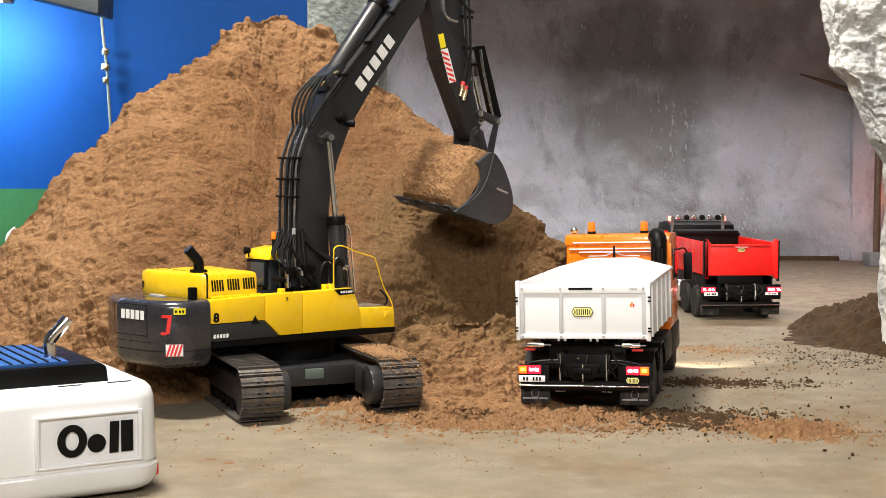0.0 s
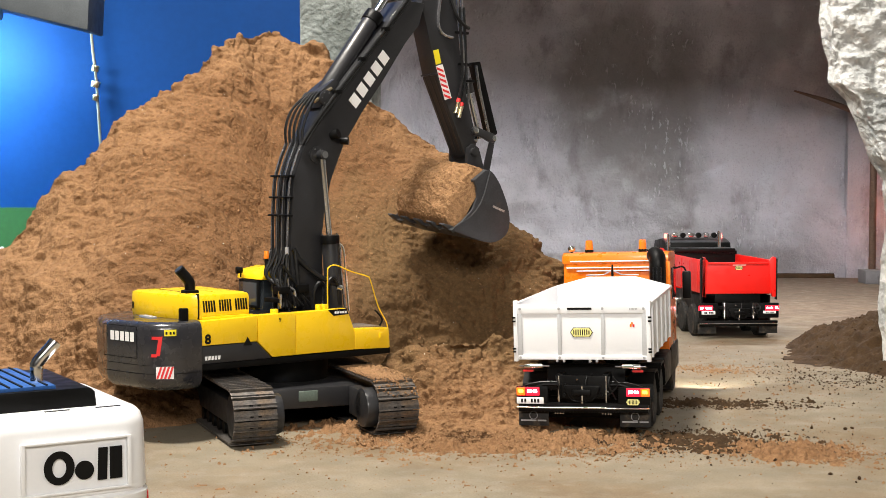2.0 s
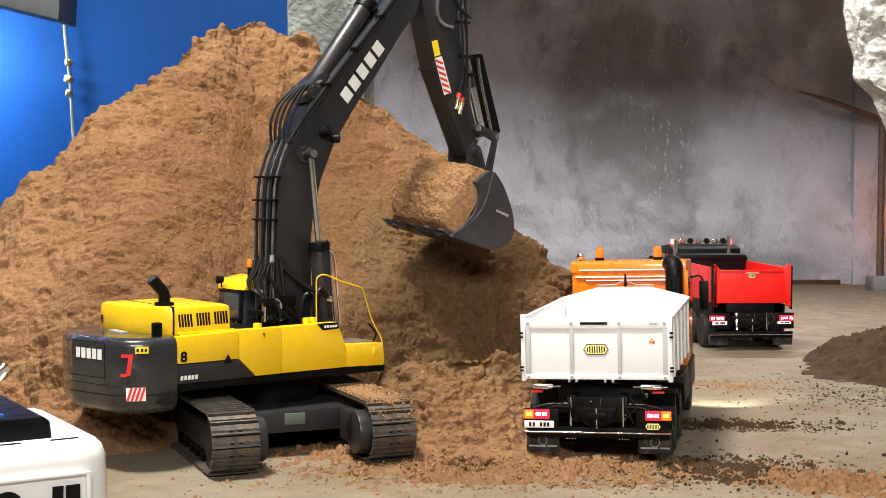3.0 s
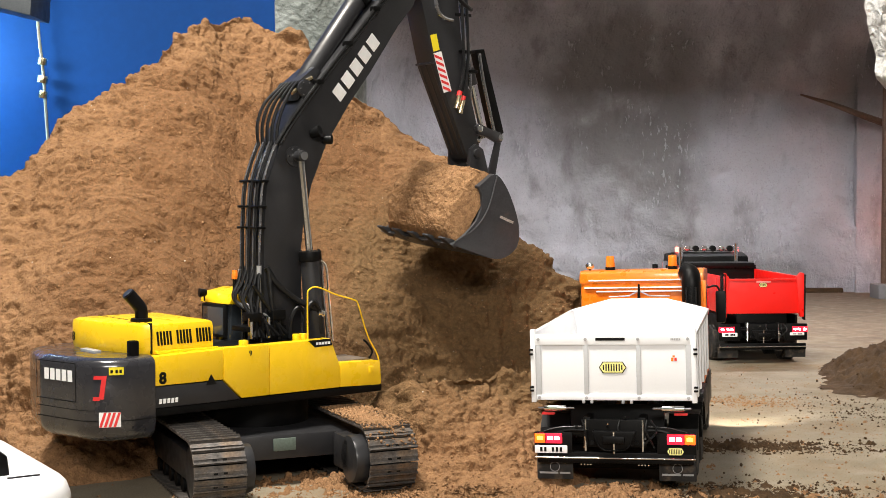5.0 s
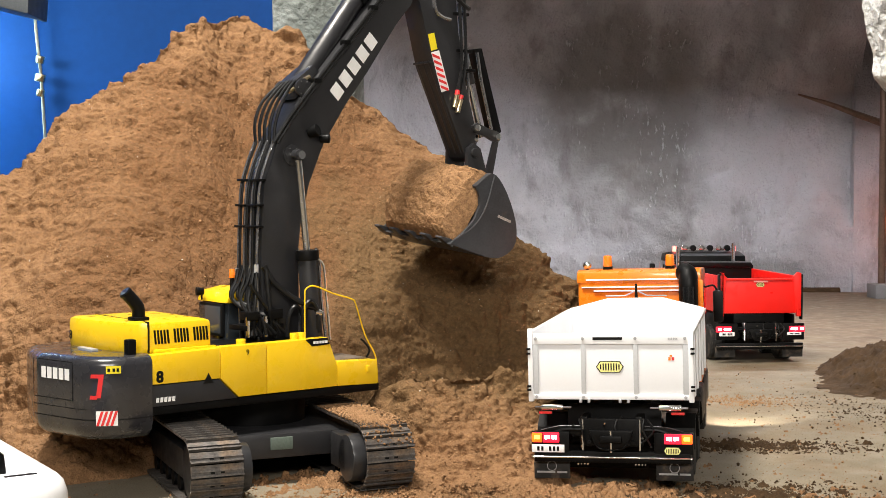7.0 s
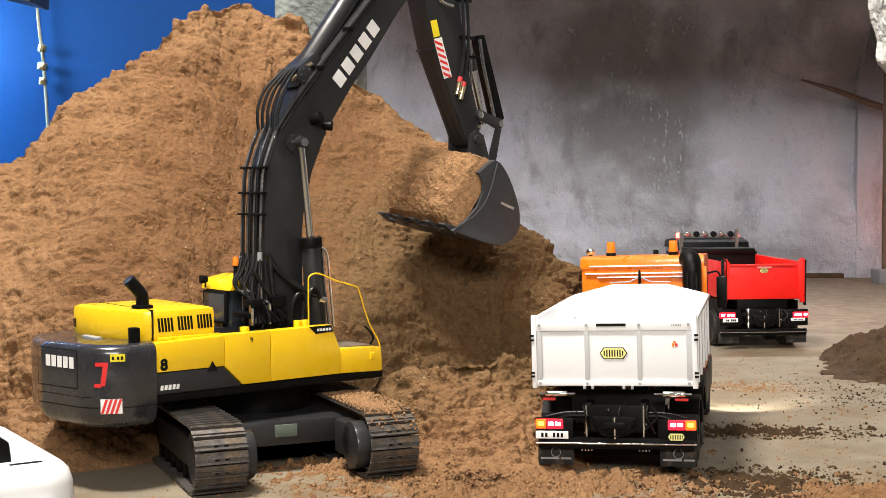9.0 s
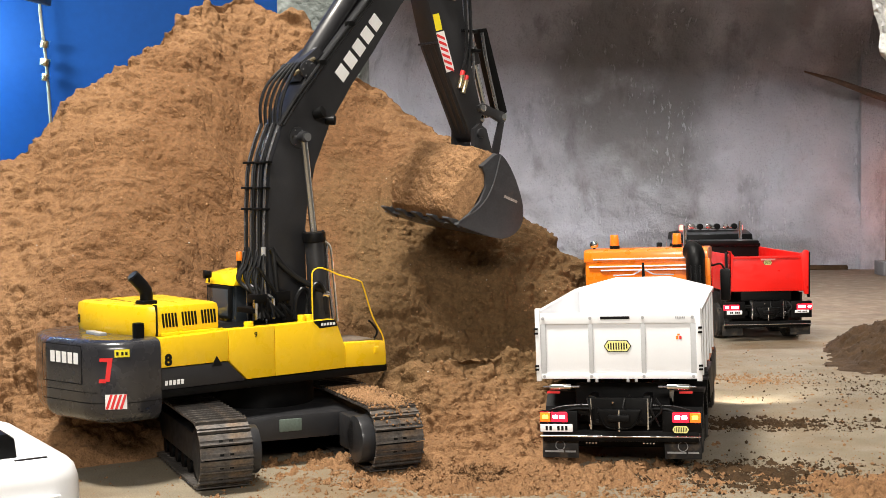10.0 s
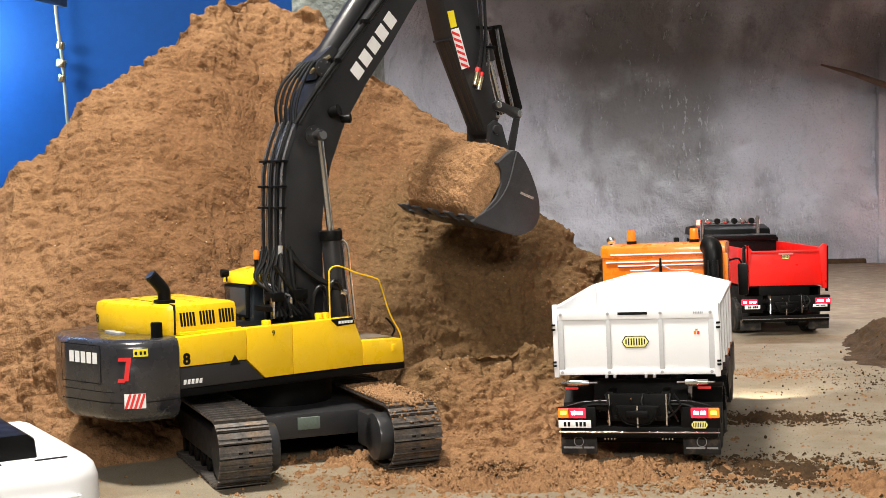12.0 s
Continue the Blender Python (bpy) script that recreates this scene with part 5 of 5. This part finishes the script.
def dump_truck_white():
    tr = thing("dump_truck", "orange-cabbed dump truck model with white steel tipper and lit tail lamps", "truck", pose(0.1850, 1.4387, 0.0015, 0, -1.6, -13.6), "tipper trucks")
    zb, zt, L, w = 0.0986, 0.1720, 0.312, 0.088
    bed = part("tipper_floor", box(-w + 0.003, w - 0.003, 0.002, L, zb, zb + 0.004, 0.0006), WHITE, tr, "white steel tipper bed")
    tg = part("tailgate", box(-w + 0.003, w - 0.003, 0.0, 0.0035, zb + 0.001, zt - 0.001, 0.0006), WHITE, bed, "white tailgate with three fields")
    ft = 0.0016
    for x0, x1 in ((-w + 0.003, -w + 0.0095), (-0.0315, -0.0265), (0.0255, 0.0305), (w - 0.0095, w - 0.003)):
        part("gate_rib", box(x0, x1, -ft, 0.0, zb + 0.001, zt - 0.001, 0.0006), RIB_SHADE, tg)
    for z0, z1 in ((zb + 0.0005, zb + 0.0065), (zt - 0.0125, zt)):
        part("gate_rib", box(-w + 0.003, w - 0.003, -ft - 0.0003, 0.0, z0, z1, 0.0008), WHITE, tg)
    for x in (-0.081, -0.029, 0.028, 0.081):
        for z in (zt - 0.006, zb + 0.0034):
            part("gate_bolt", cyl((x, -ft - 0.0003, z), (x, -ft - 0.0016, z), 0.0017, seg=12), TRIMGREY, tg)
    emblem(tg, 0.0, -0.0002, 0.1350, 0.0300, 0.0125)
    part("name_mark", box(-0.018, 0.014, -ft - 0.0008, -ft - 0.0003, zt - 0.0075, zt - 0.0045, 0), MARKB, tg, "small dark maker's strip")
    for k in range(6):
        part("name_mark", box(0.063 + 0.0018 * k, 0.0642 + 0.0018 * k, -ft - 0.0007, -ft - 0.0003, zt - 0.0075, zt - 0.0052, 0), TRIMGREY, tg)
    for k, (a, c, dx) in enumerate(((0.0, 0.0035, 0), (0.0, 0.0035, 0.0035), (0.004, 0.006, 0.0015))):
        part("small_mark", box(0.063 + dx, 0.0655 + dx, -0.0005, 0.0, 0.142 + a, 0.142 + c, 0), AMBER if k != 1 else MARKR, tg)
    for s in (-1, 1):
        x0, x1 = sorted((s * w, s * (w - 0.003)))
        part("side_wall", box(x0, x1, 0.0, L, zb, zt, 0.0008), WHITE, bed, "white tipper side wall")
        for k in range(5):
            y = 0.03 + k * 0.062
            part("side_rib", box(s * w - 0.0008, s * w + 0.0022, y, y + 0.006, zb, zt - 0.004, 0.0008), WHITE, bed)
        part("corner_post", box(s * (w - 0.0008) - 0.0028, s * (w - 0.0008) + 0.0028, -0.003, 0.005, zb - 0.002, zt + 0.005, 0.001), WHITE, bed)
        for z in (zb + 0.010, zb + 0.014, zb + 0.050, zb + 0.055):
            part("hinge", box(s * (w + 0.001) - 0.0022, s * (w + 0.001) + 0.0022, -0.0045, -0.002, z, z + 0.0022, 0.0004), BLACK, bed)
        part("top_rail", box(s * w - 0.0026, s * w + 0.0026, 0.006, L, zt - 0.003, zt + 0.0015, 0.001), WHITE, bed)
    hb = part("headboard", prism([(-w, zb), (w, zb), (w, zt + 0.002), (0.036, 0.1875), (-0.036, 0.1875), (-w, zt + 0.002)], L - 0.003, L + 0.001, 0.0008), WHITE, bed, "white peaked headboard")
    for x in (-0.062, -0.018, 0.018, 0.066):
        part("bolt", cyl((x, L - 0.003, 0.170), (x, L - 0.0042, 0.170), 0.0010, seg=8), TRIMGREY, hb)
    for s in (-1, 1):
        part("air_tank", cyl((s * 0.052, -0.002, 0.0905), (s * 0.076, -0.002, 0.0905), 0.0031, seg=16, bevel=0.001), CHROME, tr, "small polished cylinder under the bed")
        part("tank_rod", cyl((s * 0.043, -0.002, 0.0905), (s * 0.083, -0.002, 0.0905), 0.0011, seg=8), PIPE, tr)
        part("side_lamp", box(s * 0.072 - 0.007, s * 0.072 + 0.007, -0.002, 0.003, 0.083, 0.0855, 0.0005), MARKR, tr)
    for k in range(4):
        part("gate_latch", box(-0.034 + 0.043 * (k // 2) + 0.009 * (k % 2), -0.031 + 0.043 * (k // 2) + 0.009 * (k % 2), -0.003, 0.002, zb - 0.0028, zb + 0.001, 0.0005), TRIMGREY, tr)
    chassis(tr, 0.44, 0.0365)
    # added black board that darkens the see-through gap between the rear wheels
    part("dark_backing", box(-0.052, 0.052, 0.030, 0.034, 0.018, 0.090, 0.001), BLACK, tr)
    tail_lamps(tr, 0.0575)
    plate_bars(tr, -0.087, -0.051, 0.0415, 0.0500)
    emblem(tr, 0.066, -0.0075, 0.0452, 0.019, 0.0085)
    for s in (-1, 1):
        part("lamp_board", box(s * 0.067 - 0.021, s * 0.067 + 0.021, -0.004, 0.002, 0.0405, 0.064, 0.001), BLACK, tr)
        part("board_bracket", prism([(s * 0.032, 0.058), (s * 0.032, 0.070), (s * 0.060, 0.069), (s * 0.078, 0.0645), (s * 0.078, 0.0625), (s * 0.058, 0.063), (s * 0.044, 0.060)], -0.001, 0.003, 0.0006), BLACK, tr)
    mud_flaps(tr, 0.0105, 0.0325, True)
    for y in (0.075, 0.165):
        for s in (-1, 1):
            wheel(tr, s * 0.071, y, 0.0345, 0.028, s, True)
            part("fender", prism([(y - 0.042, 0.040), (y - 0.036, 0.062), (y - 0.018, 0.076), (y + 0.018, 0.076), (y + 0.036, 0.062), (y + 0.042, 0.040), (y + 0.040, 0.040), (y + 0.034, 0.060), (y + 0.017, 0.0735), (y - 0.017, 0.0735), (y - 0.034, 0.060), (y - 0.040, 0.040)], s * 0.055, s * 0.088, 0, axis="x"), BLACK, tr)
    for s in (-1, 1):
        wheel(tr, s * 0.072, 0.400, 0.0345, 0.022, s, False)
        part("side_tank", box(s * 0.050, s * 0.086, 0.225, 0.330, 0.032, 0.075, 0.005), BLACK, tr, "black side tank")
    # cab
    cb = part("cab", box(-0.082, 0.082, 0.350, 0.478, 0.055, 0.216, 0.007), ORANGE, tr, "bright orange truck cab")
    part("cab_roof", prism([(0.348, 0.205), (0.470, 0.205), (0.462, 0.219), (0.360, 0.2225), (0.350, 0.219)], -0.083, 0.083, 0.003, axis="x"), ORANGE, cb)
    for z, a, c in ((0.2085, -0.070, 0.074), (0.1985, -0.076, 0.072), (0.1935, -0.060, 0.058)):
        part("trim_strip", box(a, c, 0.3468, 0.350, z, z + 0.0018, 0.0004), MARKW, cb, "pale line along the cab")
    for s in (-1, 1):
        part("side_window", box(s * 0.0825 - 0.001, s * 0.0825 + 0.001, 0.40, 0.465, 0.145, 0.195, 0.001), GLASS, cb)
        mi = part("mirror", box(s * 0.100 - 0.007, s * 0.100 + 0.007, 0.470, 0.480, 0.140, 0.185, 0.003), BLACK, tr, "black wing mirror")
        part("mirror_arm", tube([(s * 0.082, 0.474, 0.19), (s * 0.094, 0.476, 0.192), (s * 0.10, 0.475, 0.183)], 0.0014), BLACK, mi)
    part("cab_base", box(-0.084, 0.084, 0.355, 0.484, 0.030, 0.075, 0.004), BLACK, tr)
    for x in (-0.043, 0.041):
        be = part("beacon", cyl((x, 0.372, 0.226), (x, 0.372, 0.2415), 0.0062, 0.0054, seg=18, bevel=0.0016), AMBER, tr, "orange roof beacon")
        part("beacon_base", cyl((x, 0.372, 0.2195), (x, 0.372, 0.2265), 0.0068, seg=18), BLACK, be)
    part("air_horn", ball((-0.071, 0.372, 0.2285), 0.0062, 2, squash=(1, 0.8, 0.9)), CHROME, tr, "round chrome horn")
    part("horn_stem", cyl((-0.071, 0.372, 0.217), (-0.071, 0.372, 0.225), 0.002, seg=8), BLACK, tr)
    sn = part("air_intake", tube([(0.067, 0.336, 0.085), (0.067, 0.336, 0.185), (0.067, 0.337, 0.205), (0.066, 0.342, 0.216), (0.060, 0.350, 0.219)], 0.0125, 16), BLACK, tr, "ribbed black air intake")
    for k in range(3):
        part("intake_rib", box(0.060 + 0.006 * k, 0.0625 + 0.006 * k, 0.3225, 0.327, 0.09, 0.200, 0.0008), BLACK, sn)
    part("intake_bracket", box(0.079, 0.086, 0.338, 0.346, 0.15, 0.208, 0.001), ORANGE, sn)
    part("tarp_mast", cyl((0.0, 0.318, 0.186), (0.0, 0.318, 0.2055), 0.0022, 0.0014, seg=10), BLACK, tr)
    for s in (-1, 1):
        part("mast_stay", tube([(0.0, 0.318, 0.197), (s * 0.010, 0.318, 0.192), (s * 0.016, 0.318, 0.190), (s * 0.040, 0.318, 0.1895)], 0.0009, 6), TRIMGREY, tr)
    for s in (-1, 1):
        part("head_lamp", box(s * 0.062 - 0.014, s * 0.062 + 0.014, 0.4835, 0.487, 0.042, 0.056, 0.002), LENS, tr, "lit head lamp")
    return tr


WHITE_TRUCK = dump_truck_white()
# side work lamp of the truck, shining on the floor beside its front wheel
spot("truck_side_lamp", (0.398, 1.835, 0.075), (0.425, 1.95, 0.0), 1.6, (1.0, 0.9, 0.72), 95)


def dump_truck_red():
    tr = thing("dump_truck", "red dump truck model with black roof lamp bar near the tunnel", "truck", pose(0.612, 2.560, 0, 0, 0, 5.0), "tipper trucks")
    zb, zt, L, w = 0.097, 0.169, 0.280, 0.0765
    bed = part("tipper_floor", box(-w + 0.003, w - 0.003, 0.002, L, zb, zb + 0.004, 0.001), RED, tr, "red steel tipper bed")
    tg = part("tailgate", box(-w + 0.004, w - 0.004, 0.0, 0.004, zb + 0.001, zt - 0.006, 0.001), RED, bed, "plain red tailgate")
    part("gate_rim", box(-w + 0.004, w - 0.004, -0.003, 0.003, zt - 0.008, zt - 0.004, 0.001), RED, tg)
    part("name_mark", box(-0.014, 0.014, -0.0034, -0.0029, zt - 0.0115, zt - 0.0085, 0), material("pale_red_mark", (0.8, 0.3, 0.28), 0.5), tg)
    emblem(tg, 0.0, -0.0002, 0.153, 0.017, 0.009)
    for s in (-1, 1):
        x0, x1 = sorted((s * w, s * (w - 0.004)))
        part("side_wall", box(x0, x1, 0.0, L, zb, zt, 0.001), RED, bed, "red tipper side wall")
        part("corner_post", prism([(s * w - 0.004, zb - 0.006), (s * w + 0.004, zb - 0.006), (s * w + 0.004, zt + 0.006), (s * w - 0.003, zt + 0.008), (s * w - 0.010 * s - 0.002, zt - 0.002)], -0.004, 0.004, 0.001), RED, bed)
        for k in range(4):
            y = 0.05 + k * 0.07
            part("side_rib", box(s * w - 0.001, s * w + 0.003, y, y + 0.006, zb, zt - 0.004, 0.001), RED, bed)
        part("black_edge", box(s * (w + 0.005) - 0.0015, s * (w + 0.005) + 0.0015, -0.005, 0.006, zb - 0.012, zt + 0.004, 0.0008), BLACK, bed)
    part("headboard", box(-w, w, L - 0.004, L, zb, zt + 0.008, 0.001), BLACK, bed, "black headboard")
    part("cab_guard", box(-w + 0.004, w - 0.004, L - 0.01, L + 0.05, zt + 0.002, zt + 0.014, 0.004), BLACK, bed, "black canopy before the bed")
    chassis(tr, 0.42, 0.034)
    part("sub_frame", box(-0.050, 0.050, 0.006, 0.30, 0.078, zb, 0.002), BLACK, tr)
    for s in (-1, 1):
        part("side_board", box(s * 0.074 - 0.002, s * 0.074 + 0.002, 0.02, 0.29, 0.060, zb - 0.004, 0.001), BLACK, tr)
    tail_lamps(tr, 0.067, False)
    plate_bars(tr, -0.082, -0.052, 0.0540, 0.0615)
    plate_bars(tr, 0.052, 0.080, 0.0555, 0.0610)
    for s in (-1, 1):
        part("lamp_board", box(s * 0.066 - 0.021, s * 0.066 + 0.021, -0.004, 0.002, 0.046, 0.078, 0.001), BLACK, tr)
    mud_flaps(tr, 0.012, 0.032, False)
    for y in (0.075, 0.165):
        for s in (-1, 1):
            wheel(tr, s * 0.070, y, 0.0345, 0.028, s, True)
    for s in (-1, 1):
        wheel(tr, s * 0.071, 0.385, 0.0345, 0.022, s, False)
        part("side_tank", box(s * 0.050, s * 0.084, 0.220, 0.320, 0.032, 0.072, 0.005), CHROME if s < 0 else BLACK, tr)
    cb = part("cab", box(-0.082, 0.082, 0.345, 0.465, 0.050, 0.181, 0.008), RED, tr, "red truck cab")
    part("cab_roof", prism([(0.335, 0.175), (0.462, 0.175), (0.450, 0.196), (0.380, 0.202), (0.340, 0.194)], -0.080, 0.080, 0.004, axis="x"), BLACK, cb, "black roof")
    for s in (-1, 1):
        part("side_window", box(s * 0.0825 - 0.001, s * 0.0825 + 0.001, 0.385, 0.450, 0.13, 0.18, 0.001), GLASS, cb)
        part("mirror", box(s * 0.098 - 0.006, s * 0.098 + 0.006, 0.455, 0.465, 0.130, 0.172, 0.003), BLACK, tr)
        rb = part("roof_beacon", cyl((s * 0.066, 0.385, 0.2005), (s * 0.066, 0.385, 0.2125), 0.0055, 0.0048, seg=14, bevel=0.001), REDLAMP, tr, "lit red roof beacon")
    part("lamp_bar", cyl((-0.060, 0.372, 0.2065), (0.060, 0.372, 0.2065), 0.0022, seg=10), CHROME, tr)
    for k in range(6):
        x = -0.048 + 0.0192 * k
        part("roof_lamp", cyl((x, 0.378, 0.2095), (x, 0.368, 0.2095), 0.0068, seg=16, bevel=0.0012), BLACK if k % 2 else CHROME, tr, "round roof lamp")
    part("exhaust_stack", cyl((0.050, 0.335, 0.10), (0.050, 0.335, 0.222), 0.0048, seg=14), CHROME, tr, "chrome exhaust stack")
    part("exhaust_pipe", cyl((-0.072, 0.335, 0.10), (-0.072, 0.335, 0.214), 0.0048, seg=14), CHROME, tr)
    return tr


RED_TRUCK = dump_truck_red()


# ---- white machine in the foreground ----
def white_machine():
    """Rear of a white excavator: rounded counterweight, black cover, blue grille, chrome exhaust. Local x runs along its rear face."""
    ob = thing("white_excavator", "rear of a white excavator model with black cover and chrome exhaust", "excavator", pose(-0.271, 0.990, 0, 0, 0, 33))
    def plan(grow, L=0.26):
        r = 0.035
        pts = [(-L, 0 - grow), (-r, 0 - grow)]
        pts += [(-r + (r + grow) * math.sin(a), r - (r + grow) * math.cos(a)) for a in [math.pi / 2 * k / 10 for k in range(1, 11)]]
        pts += [(grow, 0.20), (-L, 0.20)]
        return pts
    rings = [[(x, y, z) for x, y in plan(g)] for z, g in ((0.003, -0.016), (0.007, -0.006), (0.014, 0), (0.0290, 0.0015), (0.0305, -0.0015), (0.032, -0.0018), (0.034, 0), (0.096, -0.002), (0.105, -0.005), (0.110, -0.010), (0.1125, -0.018))]
    part("counterweight", loft(rings), WHITE, ob, "glossy white rounded counterweight")
    for x0, x1, z0, z1 in ((-0.128, -0.026, 0.0370, 0.0395), (-0.128, -0.026, 0.0855, 0.0880), (-0.029, -0.025, 0.0370, 0.0880), (-0.130, -0.126, 0.0370, 0.0880)):
        part("panel_rim", box(x0, x1, -0.0032, 0.002, z0, z1, 0.0010), WHITE, ob)
    ring = bmesh.new()
    outer_ring = [ring.verts.new((-0.0945 + 0.0145 * math.cos(k * math.pi / 16), -0.0018, 0.0625 + 0.0160 * math.sin(k * math.pi / 16))) for k in range(32)]
    inner_ring = [ring.verts.new((-0.0945 + 0.0065 * math.cos(k * math.pi / 16), -0.0018, 0.0625 + 0.0090 * math.sin(k * math.pi / 16))) for k in range(32)]
    for k in range(32):
        ring.faces.new((outer_ring[k], outer_ring[(k + 1) % 32], inner_ring[(k + 1) % 32], inner_ring[k]))
    part("name_mark", ring, MARKB, ob, "bold black ring mark")
    part("name_mark", cyl((-0.0705, -0.0008, 0.0580), (-0.0705, -0.0018, 0.0580), 0.0090, seg=24), MARKB, ob, "bold black round mark")
    part("name_mark", prism([(-0.058, 0.047), (-0.049, 0.047), (-0.048, 0.078), (-0.057, 0.078)], -0.0018, -0.0008, 0.0), MARKB, ob, "bold black bar mark")
    part("name_mark", prism([(-0.046, 0.047), (-0.034, 0.047), (-0.034, 0.078), (-0.046, 0.078)], -0.0018, -0.0008, 0.0), MARKB, ob, "bold black bar mark")
    part("side_lamp", box(-0.003, 0.003, 0.030, 0.042, 0.012, 0.024, 0.001), MARKR, ob)
    part("engine_cover", prism([(-0.26, 0.108), (-0.046, 0.108), (-0.048, 0.127), (-0.054, 0.1315), (-0.26, 0.1315)], 0.034, 0.19, 0.003), BLACK, ob, "black engine cover")
    part("grille", box(-0.25, -0.085, 0.040, 0.185, 0.1305, 0.1350, 0.001), BLUEGRILL, ob, "blue mesh grille")
    for k in range(14):
        part("grille_bar", box(-0.248 + 0.0118 * k, -0.246 + 0.0118 * k, 0.040, 0.185, 0.1350, 0.1362, 0), MARKB, ob)
    for x in (-0.085, -0.036):
        part("slot", box(x - 0.016, x + 0.008, 0.020, 0.0235, 0.1120, 0.1132, 0), MARKB, ob)
    part("exhaust", tube([(-0.094, 0.075, 0.128), (-0.094, 0.075, 0.146), (-0.093, 0.075, 0.153), (-0.080, 0.073, 0.168), (-0.076, 0.073, 0.173)], 0.0062, 18), CHROME, ob, "bent chrome exhaust pipe")
    part("exhaust_mouth", cyl((-0.0763, 0.073, 0.1726), (-0.0756, 0.073, 0.1735), 0.0052, seg=18), MARKB, ob)
    part("undercarriage", box(-0.25, -0.05, 0.03, 0.18, 0.0, 0.02, 0.002), BLACK, ob)
    return ob


white_machine()

# ---- tube lamp housing and wall pipe ----
lh = tagged(part("lamp_housing", prism([(-1.5, 0.700), (-0.80, 0.640), (-0.628, 0.598), (-0.622, 0.70), (-1.5, 0.80)], 2.02, 2.12, 0.004), material("housing_grey", (0.07, 0.08, 0.09), 0.5)), "grey sheet-metal housing of a tube lamp on the wall", "lamp housing")
wp = thing("wall_pipe", "thin pale conduit with fittings on the blue wall", "conduit", pose(-0.678, 2.232, 0))
part("conduit", tube([(-0.006, 0, 0.68), (-0.003, 0, 0.60), (0.004, 0, 0.53), (0.008, 0, 0.46), (0.012, 0, 0.38)], 0.0027, 8), material("conduit_beige", (0.26, 0.25, 0.19), 0.5), wp)
for z, r in ((0.545, 0.008), (0.515, 0.009), (0.49, 0.007)):
    part("fitting", cyl((0.002, 0, z), (0.004, 0, z + 0.012), r, seg=12, bevel=0.001), BRASS, wp)

tl = thing("tube_lamp_fitting", "lit white fluorescent tube before the blue wall", "lamp", pose(-1.15, 2.07, 0.635))
part("lamp_tube", cyl((-0.34, 0, 0), (0.34, 0, 0), 0.011, seg=16), material("lit_tube", (0.9, 0.95, 1.0), 0.3, spread=0.0, emit=9.0, emit_colour=(0.75, 0.95, 1.0)), tl)
for x in (-0.345, 0.345):
    part("tube_cap", cyl((x - 0.008, 0, 0), (x + 0.008, 0, 0), 0.0125, seg=16), TRIMGREY, tl)
    part("tube_holder", box(x - 0.006, x + 0.006, -0.006, 0.006, 0.0, 0.030, 0.001), TRIMGREY, tl)

# small machine half hidden behind the heap
sm = thing("loader", "small dark and yellow loader model half hidden behind the heap", "loader", pose(-0.80, 2.03, 0))
part("body", box(-0.12, 0.07, -0.06, 0.07, 0.03, 0.160, 0.006), BLACK, sm)
part("engine_cover", box(0.030, 0.072, -0.05, 0.05, 0.160, 0.192, 0.005), YELLOW, sm, "yellow cover")
part("stack", tube([(0.022, -0.055, 0.155), (0.020, -0.055, 0.195), (0.022, -0.055, 0.210), (0.034, -0.055, 0.222)], 0.0035, 10), WHITE, sm, "bent white pipe")
for x in (-0.08, 0.04):
    for y in (-0.062, 0.072):
        part("wheel", cyl((x, y - 0.015, 0.04), (x, y + 0.015, 0.04), 0.04, seg=24, bevel=0.004), RUBBER, sm)
